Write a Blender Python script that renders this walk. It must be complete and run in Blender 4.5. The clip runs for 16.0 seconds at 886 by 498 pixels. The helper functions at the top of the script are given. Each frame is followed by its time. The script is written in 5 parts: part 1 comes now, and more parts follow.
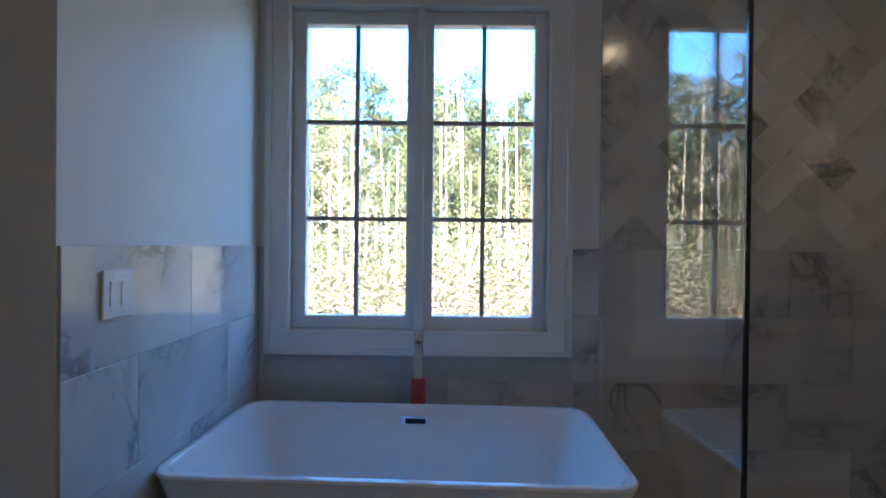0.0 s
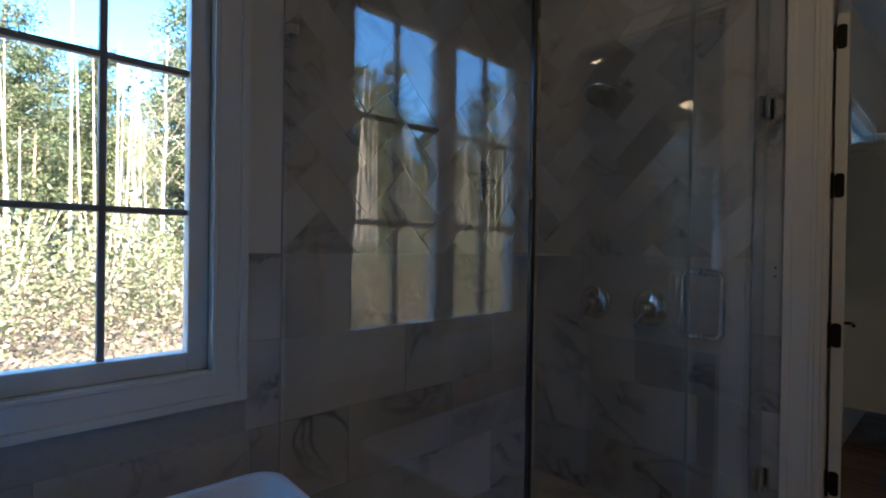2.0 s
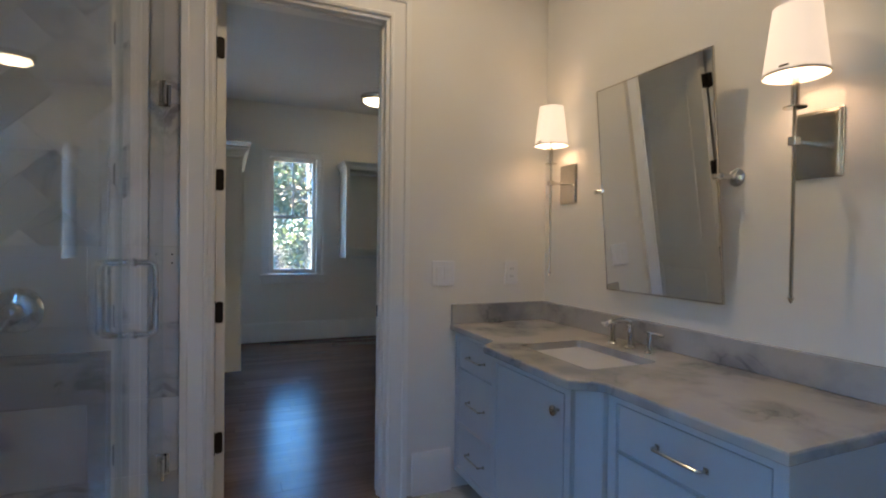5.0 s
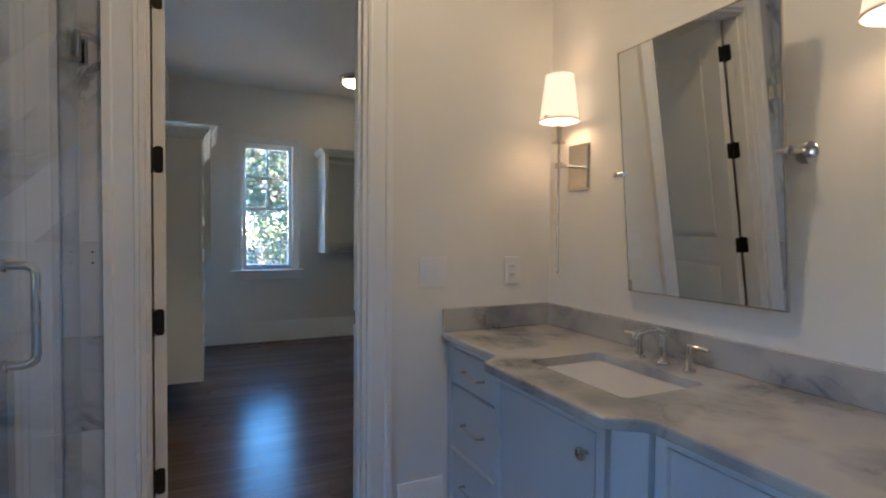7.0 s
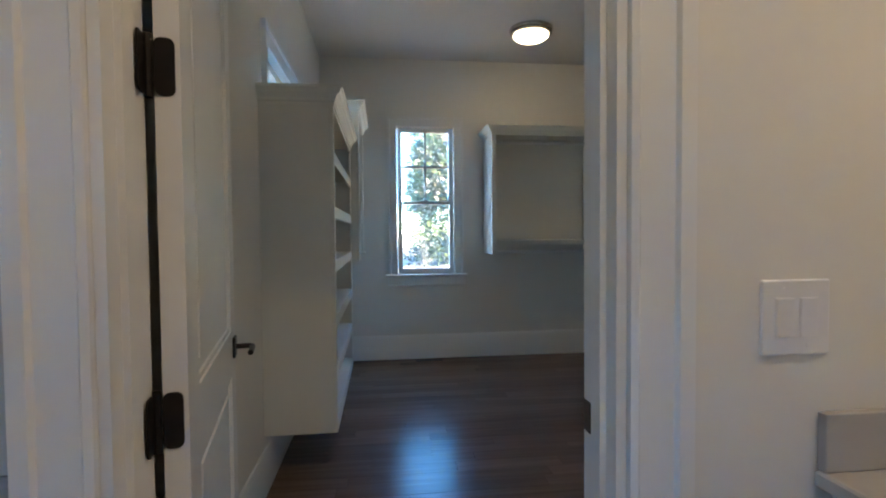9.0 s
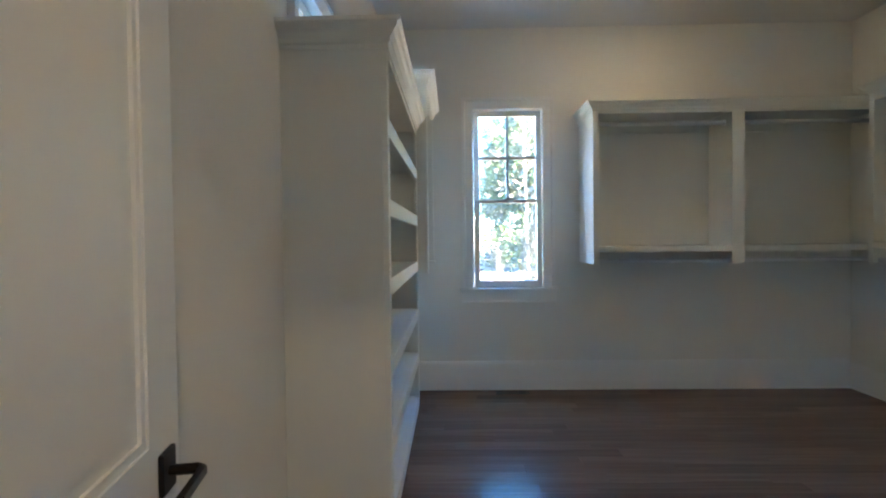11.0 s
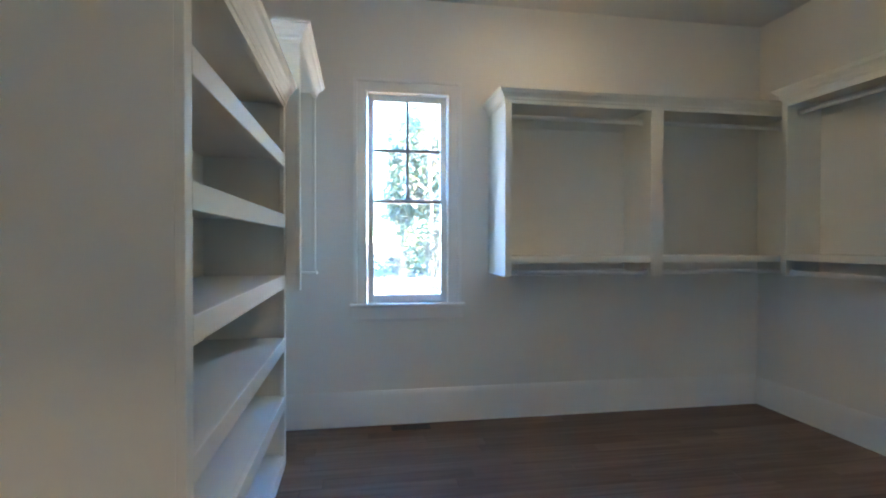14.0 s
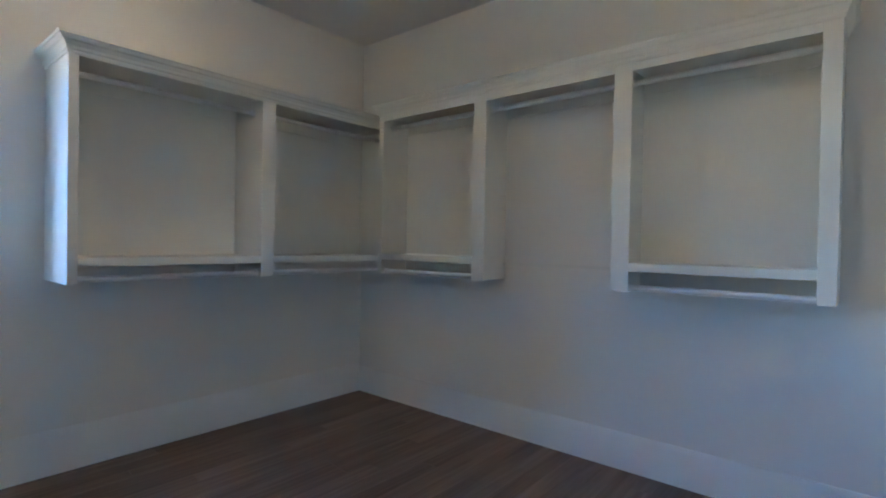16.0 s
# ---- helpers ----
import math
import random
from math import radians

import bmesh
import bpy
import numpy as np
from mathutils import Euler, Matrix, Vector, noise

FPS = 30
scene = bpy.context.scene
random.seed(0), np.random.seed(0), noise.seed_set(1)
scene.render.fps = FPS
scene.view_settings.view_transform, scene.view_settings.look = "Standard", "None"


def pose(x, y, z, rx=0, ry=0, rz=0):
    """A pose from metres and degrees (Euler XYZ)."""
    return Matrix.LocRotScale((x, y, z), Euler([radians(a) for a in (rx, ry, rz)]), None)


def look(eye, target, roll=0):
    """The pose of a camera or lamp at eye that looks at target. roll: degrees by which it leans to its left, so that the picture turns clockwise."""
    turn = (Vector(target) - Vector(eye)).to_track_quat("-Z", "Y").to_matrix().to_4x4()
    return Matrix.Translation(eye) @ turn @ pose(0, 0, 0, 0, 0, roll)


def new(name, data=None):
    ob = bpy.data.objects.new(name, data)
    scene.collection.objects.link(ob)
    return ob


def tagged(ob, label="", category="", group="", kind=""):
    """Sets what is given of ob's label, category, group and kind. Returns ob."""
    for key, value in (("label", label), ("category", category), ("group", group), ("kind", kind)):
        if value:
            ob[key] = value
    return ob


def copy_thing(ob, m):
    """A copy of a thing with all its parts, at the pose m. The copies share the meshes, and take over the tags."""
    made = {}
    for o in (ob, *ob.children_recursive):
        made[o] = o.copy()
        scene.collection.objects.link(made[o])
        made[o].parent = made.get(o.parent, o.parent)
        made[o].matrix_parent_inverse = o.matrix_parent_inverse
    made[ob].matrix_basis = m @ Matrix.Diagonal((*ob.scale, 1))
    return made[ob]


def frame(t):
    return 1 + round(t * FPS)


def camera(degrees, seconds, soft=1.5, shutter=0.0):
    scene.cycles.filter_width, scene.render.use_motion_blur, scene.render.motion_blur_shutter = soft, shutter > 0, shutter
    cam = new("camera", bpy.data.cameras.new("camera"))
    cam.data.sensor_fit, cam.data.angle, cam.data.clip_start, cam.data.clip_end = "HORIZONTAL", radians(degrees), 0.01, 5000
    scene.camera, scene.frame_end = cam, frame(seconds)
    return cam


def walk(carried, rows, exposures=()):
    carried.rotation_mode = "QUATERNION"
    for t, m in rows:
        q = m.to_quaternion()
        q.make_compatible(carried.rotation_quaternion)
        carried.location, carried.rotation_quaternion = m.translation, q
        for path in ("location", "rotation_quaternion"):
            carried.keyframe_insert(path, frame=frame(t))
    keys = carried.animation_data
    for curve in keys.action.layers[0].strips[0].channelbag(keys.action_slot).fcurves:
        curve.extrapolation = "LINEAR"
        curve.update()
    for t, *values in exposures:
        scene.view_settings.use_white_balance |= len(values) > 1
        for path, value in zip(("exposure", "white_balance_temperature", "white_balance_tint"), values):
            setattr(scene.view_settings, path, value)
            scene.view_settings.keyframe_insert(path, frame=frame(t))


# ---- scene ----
cam = camera(82.7, 16.0, soft=2.0)
PATH = [
    (0, (0.575, 0.904, 1.303), (0.566, 2.903, 1.29), 0.6),
    (0.5, (0.548, 1.089, 1.309), (0.761, 3.077, 1.296), 0.8),
    (1, (0.479, 1.256, 1.313), (0.948, 3.199, 1.3), 0.8),
    (1.5, (0.446, 1.406, 1.315), (1.452, 3.134, 1.294), 0.9),
    (2, (0.456, 1.537, 1.333), (1.829, 2.992, 1.32), 0.9),
    (2.5, (0.437, 1.661, 1.32), (2.102, 2.769, 1.305), 1.0),
    (3, (0.438, 1.758, 1.315), (2.338, 2.381, 1.298), 1.1),
    (3.5, (0.494, 1.787, 1.316), (2.488, 1.946, 1.299), 0.8),
    (4, (0.506, 1.837, 1.326), (2.485, 1.543, 1.316), 0.9),
    (4.5, (0.493, 1.891, 1.331), (2.393, 1.265, 1.318), 0.9),
    (4.7, (0.49, 1.903, 1.331), (2.353, 1.178, 1.316), 0.8),
    (6.8, (0.795, 1.78, 1.33), (2.587, 0.893, 1.278), 0.6),
    (7, (0.881, 1.76, 1.331), (2.694, 0.917, 1.275), 0.5),
    (7.5, (1.182, 1.722, 1.322), (3.052, 1.015, 1.267), 0.4),
    (8, (1.495, 1.633, 1.328), (3.419, 1.091, 1.266), 0.1),
    (8.5, (1.856, 1.594, 1.315), (3.826, 1.25, 1.25), 0.1),
    (9, (2.16, 1.558, 1.316), (4.145, 1.32, 1.251), -0.5),
    (11.5, (3.222, 1.601, 1.317), (5.217, 1.74, 1.269), -0.5),
    (12, (3.362, 1.653, 1.331), (5.346, 1.899, 1.275), -0.5),
    (12.5, (3.478, 1.635, 1.328), (5.456, 1.928, 1.278), -0.6),
    (13, (3.592, 1.563, 1.321), (5.571, 1.849, 1.281), -0.6),
    (13.5, (3.666, 1.494, 1.33), (5.662, 1.615, 1.292), -0.4),
    (14, (3.722, 1.464, 1.33), (5.694, 1.132, 1.303), 0.1),
    (14.5, (3.734, 1.422, 1.358), (5.61, 0.729, 1.313), 0.3),
    (15, (3.779, 1.373, 1.347), (5.497, 0.35, 1.306), 0.8),
    (15.5, (3.852, 1.314, 1.343), (5.363, 0.004, 1.31), 0.7),
    (16, (3.909, 1.226, 1.344), (5.19, -0.309, 1.32), 1.0),
]
EXPOSURES = [(0, 4.55, 7900, 10), (1, 4.25, 8000, 10), (2.5, 3.8, 8300, 10), (3.5, 4.75, 8400, 10), (4.5, 5.25, 8200, 10), (7, 5.52, 7900, 10),
             (9, 5.68, 8100, 9), (11.5, 6.36, 8500, 10), (12.5, 6.5, 8300, 10), (14, 6.52, 7950, 10), (15, 6.5, 7500, 12), (16, 6.4, 7100, 12)]
walk(cam, [(t, look(eye, target, roll)) for t, eye, target, roll in PATH], EXPOSURES)

# ---- world, sun, exposure ----
world = bpy.data.worlds.new("sky")
scene.world = world
world.use_nodes = True
wn = world.node_tree.nodes
sky = wn.new("ShaderNodeTexSky")
sky.sky_type = 'NISHITA'
sky.sun_disc = False
sky.sun_elevation = radians(38)
sky.sun_rotation = radians(193)
sky.air_density, sky.dust_density, sky.ozone_density = 0.8, 0.0, 6.0
sky.altitude = 1500
wn["Background"].inputs["Strength"].default_value = 0.15
deep = wn.new("ShaderNodeHueSaturation")
deep.inputs["Saturation"].default_value = 1.2
world.node_tree.links.new(sky.outputs[0], deep.inputs["Color"])
world.node_tree.links.new(deep.outputs[0], wn["Background"].inputs["Color"])
sun = new("sun", bpy.data.lights.new("sun", 'SUN'))
sun.data.energy, sun.data.angle, sun.data.color = 5.0, radians(0.5), (1.0, 0.94, 0.86)
sun.matrix_world = look((-5, -22, 17.6), (0, 0, 0))

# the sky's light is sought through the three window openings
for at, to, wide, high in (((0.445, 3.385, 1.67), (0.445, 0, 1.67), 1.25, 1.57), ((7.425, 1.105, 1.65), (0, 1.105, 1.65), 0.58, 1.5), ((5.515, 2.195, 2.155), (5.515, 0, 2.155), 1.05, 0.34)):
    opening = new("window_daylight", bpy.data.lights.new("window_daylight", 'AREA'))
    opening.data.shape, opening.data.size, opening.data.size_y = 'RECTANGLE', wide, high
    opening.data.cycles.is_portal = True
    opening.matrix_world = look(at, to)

# ---- helpers ----
MATS = {}


def mat(name, color, rough=0.5, metal=0.0, vary=0.06, scale=6.0, bump=0.0, bump_scale=180.0, spec=0.5, rand=0.0, sheen=None):
    """A plain painted, metal or ceramic surface with cloudy tone, fine relief and uneven gloss."""
    m = bpy.data.materials.new(name)
    m.use_nodes = True
    n, l = m.node_tree.nodes, m.node_tree.links
    b = n["Principled BSDF"]
    tc = n.new("ShaderNodeTexCoord")
    no = n.new("ShaderNodeTexNoise")
    no.inputs["Scale"].default_value, no.inputs["Detail"].default_value = scale, 6
    l.new(tc.outputs["Object"], no.inputs["Vector"])
    ramp = n.new("ShaderNodeMapRange")
    ramp.inputs["To Min"].default_value, ramp.inputs["To Max"].default_value = 1 - vary, 1 + vary
    ramp.inputs["From Min"].default_value, ramp.inputs["From Max"].default_value = 0.3, 0.7
    l.new(no.outputs["Fac"], ramp.inputs["Value"])
    mul = n.new("ShaderNodeVectorMath")
    mul.operation = 'SCALE'
    mul.inputs[0].default_value = color
    l.new(ramp.outputs[0], mul.inputs["Scale"])
    out = mul.outputs[0]
    if rand:
        oi = n.new("ShaderNodeObjectInfo")
        r2 = n.new("ShaderNodeMapRange")
        r2.inputs["To Min"].default_value, r2.inputs["To Max"].default_value = 1 - rand, 1 + rand
        l.new(oi.outputs["Random"], r2.inputs["Value"])
        m2 = n.new("ShaderNodeVectorMath")
        m2.operation = 'SCALE'
        l.new(out, m2.inputs[0])
        l.new(r2.outputs[0], m2.inputs["Scale"])
        out = m2.outputs[0]
    l.new(out, b.inputs["Base Color"])
    b.inputs["Metallic"].default_value = metal
    b.inputs["Specular IOR Level"].default_value = spec
    rr = n.new("ShaderNodeMapRange")
    rr.inputs["To Min"].default_value, rr.inputs["To Max"].default_value = max(0.02, rough * 0.85), min(1, rough * 1.15)
    l.new(no.outputs["Fac"], rr.inputs["Value"])
    l.new(rr.outputs[0], b.inputs["Roughness"])
    if bump:
        n2 = n.new("ShaderNodeTexNoise")
        n2.inputs["Scale"].default_value, n2.inputs["Detail"].default_value = bump_scale, 3
        l.new(tc.outputs["Object"], n2.inputs["Vector"])
        bp = n.new("ShaderNodeBump")
        bp.inputs["Strength"].default_value, bp.inputs["Distance"].default_value = bump, 0.002
        l.new(n2.outputs["Fac"], bp.inputs["Height"])
        l.new(bp.outputs[0], b.inputs["Normal"])
    MATS[name] = m
    return m


def marble(name, base, vein, cloud, scale=1.6, rough=0.12, offset=True, bumpy=0.0, patch=(0.38, 0.72)):
    """Polished stone: soft clouds and thin branching veins, each piece cut from another place of the block."""
    m = bpy.data.materials.new(name)
    m.use_nodes = True
    n, l = m.node_tree.nodes, m.node_tree.links
    b = n["Principled BSDF"]
    tc = n.new("ShaderNodeTexCoord")
    vec = tc.outputs["Object"]
    if offset:
        oi = n.new("ShaderNodeObjectInfo")
        sc = n.new("ShaderNodeVectorMath")
        sc.operation = 'SCALE'
        sc.inputs[0].default_value = (37.0, 53.0, 71.0)
        l.new(oi.outputs["Random"], sc.inputs["Scale"])
        ad = n.new("ShaderNodeVectorMath")
        l.new(vec, ad.inputs[0])
        l.new(sc.outputs[0], ad.inputs[1])
        vec = ad.outputs[0]
    n1 = n.new("ShaderNodeTexNoise")
    n1.inputs["Scale"].default_value, n1.inputs["Detail"].default_value, n1.inputs["Distortion"].default_value = scale, 9, 1.1
    n1.inputs["Roughness"].default_value = 0.6
    l.new(vec, n1.inputs["Vector"])
    dist = n.new("ShaderNodeMath")
    dist.operation = 'SUBTRACT'
    dist.inputs[1].default_value = 0.5
    l.new(n1.outputs["Fac"], dist.inputs[0])
    ab = n.new("ShaderNodeMath")
    ab.operation = 'ABSOLUTE'
    l.new(dist.outputs[0], ab.inputs[0])
    vr = n.new("ShaderNodeMapRange")
    vr.inputs["From Min"].default_value, vr.inputs["From Max"].default_value = 0.0, 0.035
    vr.inputs["To Min"].default_value, vr.inputs["To Max"].default_value = 1.0, 0.0
    vr.interpolation_type = 'SMOOTHSTEP'
    l.new(ab.outputs[0], vr.inputs["Value"])
    n2 = n.new("ShaderNodeTexNoise")
    n2.inputs["Scale"].default_value, n2.inputs["Detail"].default_value = scale * 0.9, 5
    l.new(vec, n2.inputs["Vector"])
    mask = n.new("ShaderNodeMapRange")
    mask.inputs["From Min"].default_value, mask.inputs["From Max"].default_value = 0.48, 0.66
    l.new(n2.outputs["Fac"], mask.inputs["Value"])
    vm = n.new("ShaderNodeMath")
    vm.operation = 'MULTIPLY'
    l.new(vr.outputs[0], vm.inputs[0])
    l.new(mask.outputs[0], vm.inputs[1])
    cr = n.new("ShaderNodeMapRange")
    cr.inputs["From Min"].default_value, cr.inputs["From Max"].default_value = patch
    l.new(n2.outputs["Fac"], cr.inputs["Value"])
    mx = n.new("ShaderNodeMix")
    mx.data_type = 'RGBA'
    mx.inputs["A"].default_value, mx.inputs["B"].default_value = (*base, 1), (*cloud, 1)
    l.new(cr.outputs[0], mx.inputs["Factor"])
    m2 = n.new("ShaderNodeMix")
    m2.data_type = 'RGBA'
    m2.inputs["B"].default_value = (*vein, 1)
    l.new(vm.outputs[0], m2.inputs["Factor"])
    l.new(mx.outputs["Result"], m2.inputs["A"])
    out = m2.outputs["Result"]
    if offset:
        tone = n.new("ShaderNodeMapRange")
        tone.inputs["To Min"].default_value, tone.inputs["To Max"].default_value = 0.8, 1.1
        l.new(oi.outputs["Random"], tone.inputs["Value"])
        tm = n.new("ShaderNodeVectorMath")
        tm.operation = 'SCALE'
        l.new(out, tm.inputs[0])
        l.new(tone.outputs[0], tm.inputs["Scale"])
        out = tm.outputs[0]
    l.new(out, b.inputs["Base Color"])
    b.inputs["Roughness"].default_value = rough
    if bumpy:
        bp = n.new("ShaderNodeBump")
        bp.inputs["Strength"].default_value, bp.inputs["Distance"].default_value = bumpy, 0.003
        l.new(n1.outputs["Fac"], bp.inputs["Height"])
        l.new(bp.outputs[0], b.inputs["Normal"])
    MATS[name] = m
    return m


def glass_mat(name, tint, base=0.045):
    """A clear pane: see-through, with gloss that rises towards grazing sight."""
    m = bpy.data.materials.new(name)
    m.use_nodes = True
    n, l = m.node_tree.nodes, m.node_tree.links
    n.remove(n["Principled BSDF"])
    lw = n.new("ShaderNodeLayerWeight")
    lw.inputs["Blend"].default_value = 0.5
    pw = n.new("ShaderNodeMath")
    pw.operation = 'POWER'
    pw.inputs[1].default_value = 5.0
    l.new(lw.outputs["Facing"], pw.inputs[0])
    mr = n.new("ShaderNodeMapRange")
    mr.inputs["To Min"].default_value, mr.inputs["To Max"].default_value = base, 1.0
    l.new(pw.outputs[0], mr.inputs["Value"])
    tr = n.new("ShaderNodeBsdfTransparent")
    tr.inputs["Color"].default_value = (*tint, 1)
    gl = n.new("ShaderNodeBsdfGlossy")
    gl.inputs["Roughness"].default_value = 0.0
    gl.inputs["Color"].default_value = (1, 1, 1, 1)
    mx = n.new("ShaderNodeMixShader")
    l.new(mr.outputs[0], mx.inputs[0])
    l.new(tr.outputs[0], mx.inputs[1])
    l.new(gl.outputs[0], mx.inputs[2])
    l.new(mx.outputs[0], n["Material Output"].inputs["Surface"])
    MATS[name] = m
    return m


def glow_mat(name, color, strength, base=(0.8, 0.75, 0.68)):
    m = bpy.data.materials.new(name)
    m.use_nodes = True
    b = m.node_tree.nodes["Principled BSDF"]
    b.inputs["Base Color"].default_value = (*base, 1)
    b.inputs["Roughness"].default_value = 0.8
    b.inputs["Emission Color"].default_value = (*color, 1)
    b.inputs["Emission Strength"].default_value = strength
    MATS[name] = m
    return m


def wood_mat(name):
    """Stained oak boards: long grain along y, a tone of its own for each board, satin varnish."""
    m = bpy.data.materials.new(name)
    m.use_nodes = True
    n, l = m.node_tree.nodes, m.node_tree.links
    b = n["Principled BSDF"]
    b.inputs["Specular IOR Level"].default_value = 0.2
    tc = n.new("ShaderNodeTexCoord")
    oi = n.new("ShaderNodeObjectInfo")
    sc = n.new("ShaderNodeVectorMath")
    sc.operation = 'SCALE'
    sc.inputs[0].default_value = (31.0, 47.0, 11.0)
    l.new(oi.outputs["Random"], sc.inputs["Scale"])
    ad = n.new("ShaderNodeVectorMath")
    l.new(tc.outputs["Object"], ad.inputs[0])
    l.new(sc.outputs[0], ad.inputs[1])
    mp = n.new("ShaderNodeMapping")
    mp.inputs["Scale"].default_value = (30, 1.5, 30)
    l.new(ad.outputs[0], mp.inputs["Vector"])
    n1 = n.new("ShaderNodeTexNoise")
    n1.inputs["Scale"].default_value, n1.inputs["Detail"].default_value, n1.inputs["Distortion"].default_value = 1.0, 8, 0.6
    l.new(mp.outputs[0], n1.inputs["Vector"])
    ramp = n.new("ShaderNodeValToRGB")
    ramp.color_ramp.elements[0].position, ramp.color_ramp.elements[0].color = 0.3, (0.135, 0.083, 0.06, 1)
    ramp.color_ramp.elements[1].position, ramp.color_ramp.elements[1].color = 0.72, (0.2, 0.128, 0.094, 1)
    l.new(n1.outputs["Fac"], ramp.inputs["Fac"])
    r2 = n.new("ShaderNodeMapRange")
    r2.inputs["To Min"].default_value, r2.inputs["To Max"].default_value = 0.84, 1.2
    l.new(oi.outputs["Random"], r2.inputs["Value"])
    m2 = n.new("ShaderNodeVectorMath")
    m2.operation = 'SCALE'
    l.new(ramp.outputs[0], m2.inputs[0])
    l.new(r2.outputs[0], m2.inputs["Scale"])
    l.new(m2.outputs[0], b.inputs["Base Color"])
    n3 = n.new("ShaderNodeTexNoise")
    n3.inputs["Scale"].default_value, n3.inputs["Detail"].default_value = 4.0, 4
    l.new(tc.outputs["Object"], n3.inputs["Vector"])
    rr = n.new("ShaderNodeMapRange")
    rr.inputs["To Min"].default_value, rr.inputs["To Max"].default_value = 0.19, 0.3
    l.new(n3.outputs["Fac"], rr.inputs["Value"])
    l.new(rr.outputs[0], b.inputs["Roughness"])
    bp = n.new("ShaderNodeBump")
    bp.inputs["Strength"].default_value, bp.inputs["Distance"].default_value = 0.05, 0.002
    l.new(n1.outputs["Fac"], bp.inputs["Height"])
    l.new(bp.outputs[0], b.inputs["Normal"])
    MATS[name] = m
    return m


def leaf_mat(name, a, bcol, trans=0.42):
    m = bpy.data.materials.new(name)
    m.use_nodes = True
    n, l = m.node_tree.nodes, m.node_tree.links
    b = n["Principled BSDF"]
    g = n.new("ShaderNodeNewGeometry")
    oi = n.new("ShaderNodeObjectInfo")
    av = n.new("ShaderNodeMath")
    l.new(g.outputs["Random Per Island"], av.inputs[0])
    l.new(oi.outputs["Random"], av.inputs[1])
    hf = n.new("ShaderNodeMath")
    hf.operation = 'MULTIPLY'
    hf.inputs[1].default_value = 0.5
    l.new(av.outputs[0], hf.inputs[0])
    mx = n.new("ShaderNodeMix")
    mx.data_type = 'RGBA'
    mx.inputs["A"].default_value, mx.inputs["B"].default_value = (*a, 1), (*bcol, 1)
    l.new(hf.outputs[0], mx.inputs["Factor"])
    l.new(mx.outputs["Result"], b.inputs["Base Color"])
    b.inputs["Roughness"].default_value = 0.6
    tl = n.new("ShaderNodeBsdfTranslucent")
    l.new(mx.outputs["Result"], tl.inputs["Color"])
    ms = n.new("ShaderNodeMixShader")
    ms.inputs[0].default_value = trans
    l.new(b.outputs[0], ms.inputs[1])
    l.new(tl.outputs[0], ms.inputs[2])
    l.new(ms.outputs[0], n["Material Output"].inputs["Surface"])
    MATS[name] = m
    return m


def finish(bm, name, material, smooth=False):
    bmesh.ops.recalc_face_normals(bm, faces=bm.faces[:])
    me = bpy.data.meshes.new(name)
    bm.to_mesh(me)
    bm.free()
    me.materials.append(material)
    if smooth:
        me.polygons.foreach_set("use_smooth", [True] * len(me.polygons))
        me.set_sharp_from_angle(angle=radians(35))
    return me


def part(name, bm, material, parent, label="", smooth=False):
    ob = new(name, finish(bm, name, material, smooth))
    ob.parent = parent
    if label:
        tagged(ob, label)
    return ob


def thing(name, at, label, category, group="", rz=0):
    ob = new(name)
    ob.empty_display_size = 0.1
    ob.matrix_basis = pose(*at, 0, 0, rz)
    return tagged(ob, label, category, group)


def setting(name, bm, material, label="", category="", smooth=False):
    return tagged(new(name, finish(bm, name, material, smooth)), label, category, "", "structure")


def B(*boxes, bev=0.0, seg=2):
    """A bmesh of boxes (x0, x1, y0, y1, z0, z1), their edges rounded by bev."""
    bm = bmesh.new()
    for x0, x1, y0, y1, z0, z1 in boxes:
        box(bm, x0, x1, y0, y1, z0, z1)
    if bev:
        bmesh.ops.bevel(bm, geom=bm.edges[:], offset=bev, segments=seg, affect='EDGES', profile=0.5)
    return bm


def box(bm, x0, x1, y0, y1, z0, z1):
    v = [bm.verts.new(p) for p in ((x0, y0, z0), (x1, y0, z0), (x1, y1, z0), (x0, y1, z0), (x0, y0, z1), (x1, y0, z1), (x1, y1, z1), (x0, y1, z1))]
    for f in ((0, 3, 2, 1), (4, 5, 6, 7), (0, 1, 5, 4), (1, 2, 6, 5), (2, 3, 7, 6), (3, 0, 4, 7)):
        bm.faces.new([v[i] for i in f])


def rings(bm, loops, close=True, cap0=True, cap1=True):
    """Skins a list of rings of points."""
    vs = [[bm.verts.new(p) for p in r] for r in loops]
    k = len(vs[0])
    for a, b in zip(vs, vs[1:]):
        for i in range(k if close else k - 1):
            j = (i + 1) % k
            bm.faces.new((a[i], a[j], b[j], b[i]))
    if cap0:
        bm.faces.new(vs[0][::-1])
    if cap1:
        bm.faces.new(vs[-1])
    return bm


def prism(profile, axis, a0, a1, bm=None):
    """A profile of 2D points drawn along axis from a0 to a1; for x the points are (y, z), for y (x, z), for z (x, y)."""
    put = {"x": lambda a, p: (a, p[0], p[1]), "y": lambda a, p: (p[0], a, p[1]), "z": lambda a, p: (p[0], p[1], a)}[axis]
    return rings(bm or bmesh.new(), [[put(a0, p) for p in profile], [put(a1, p) for p in profile]])


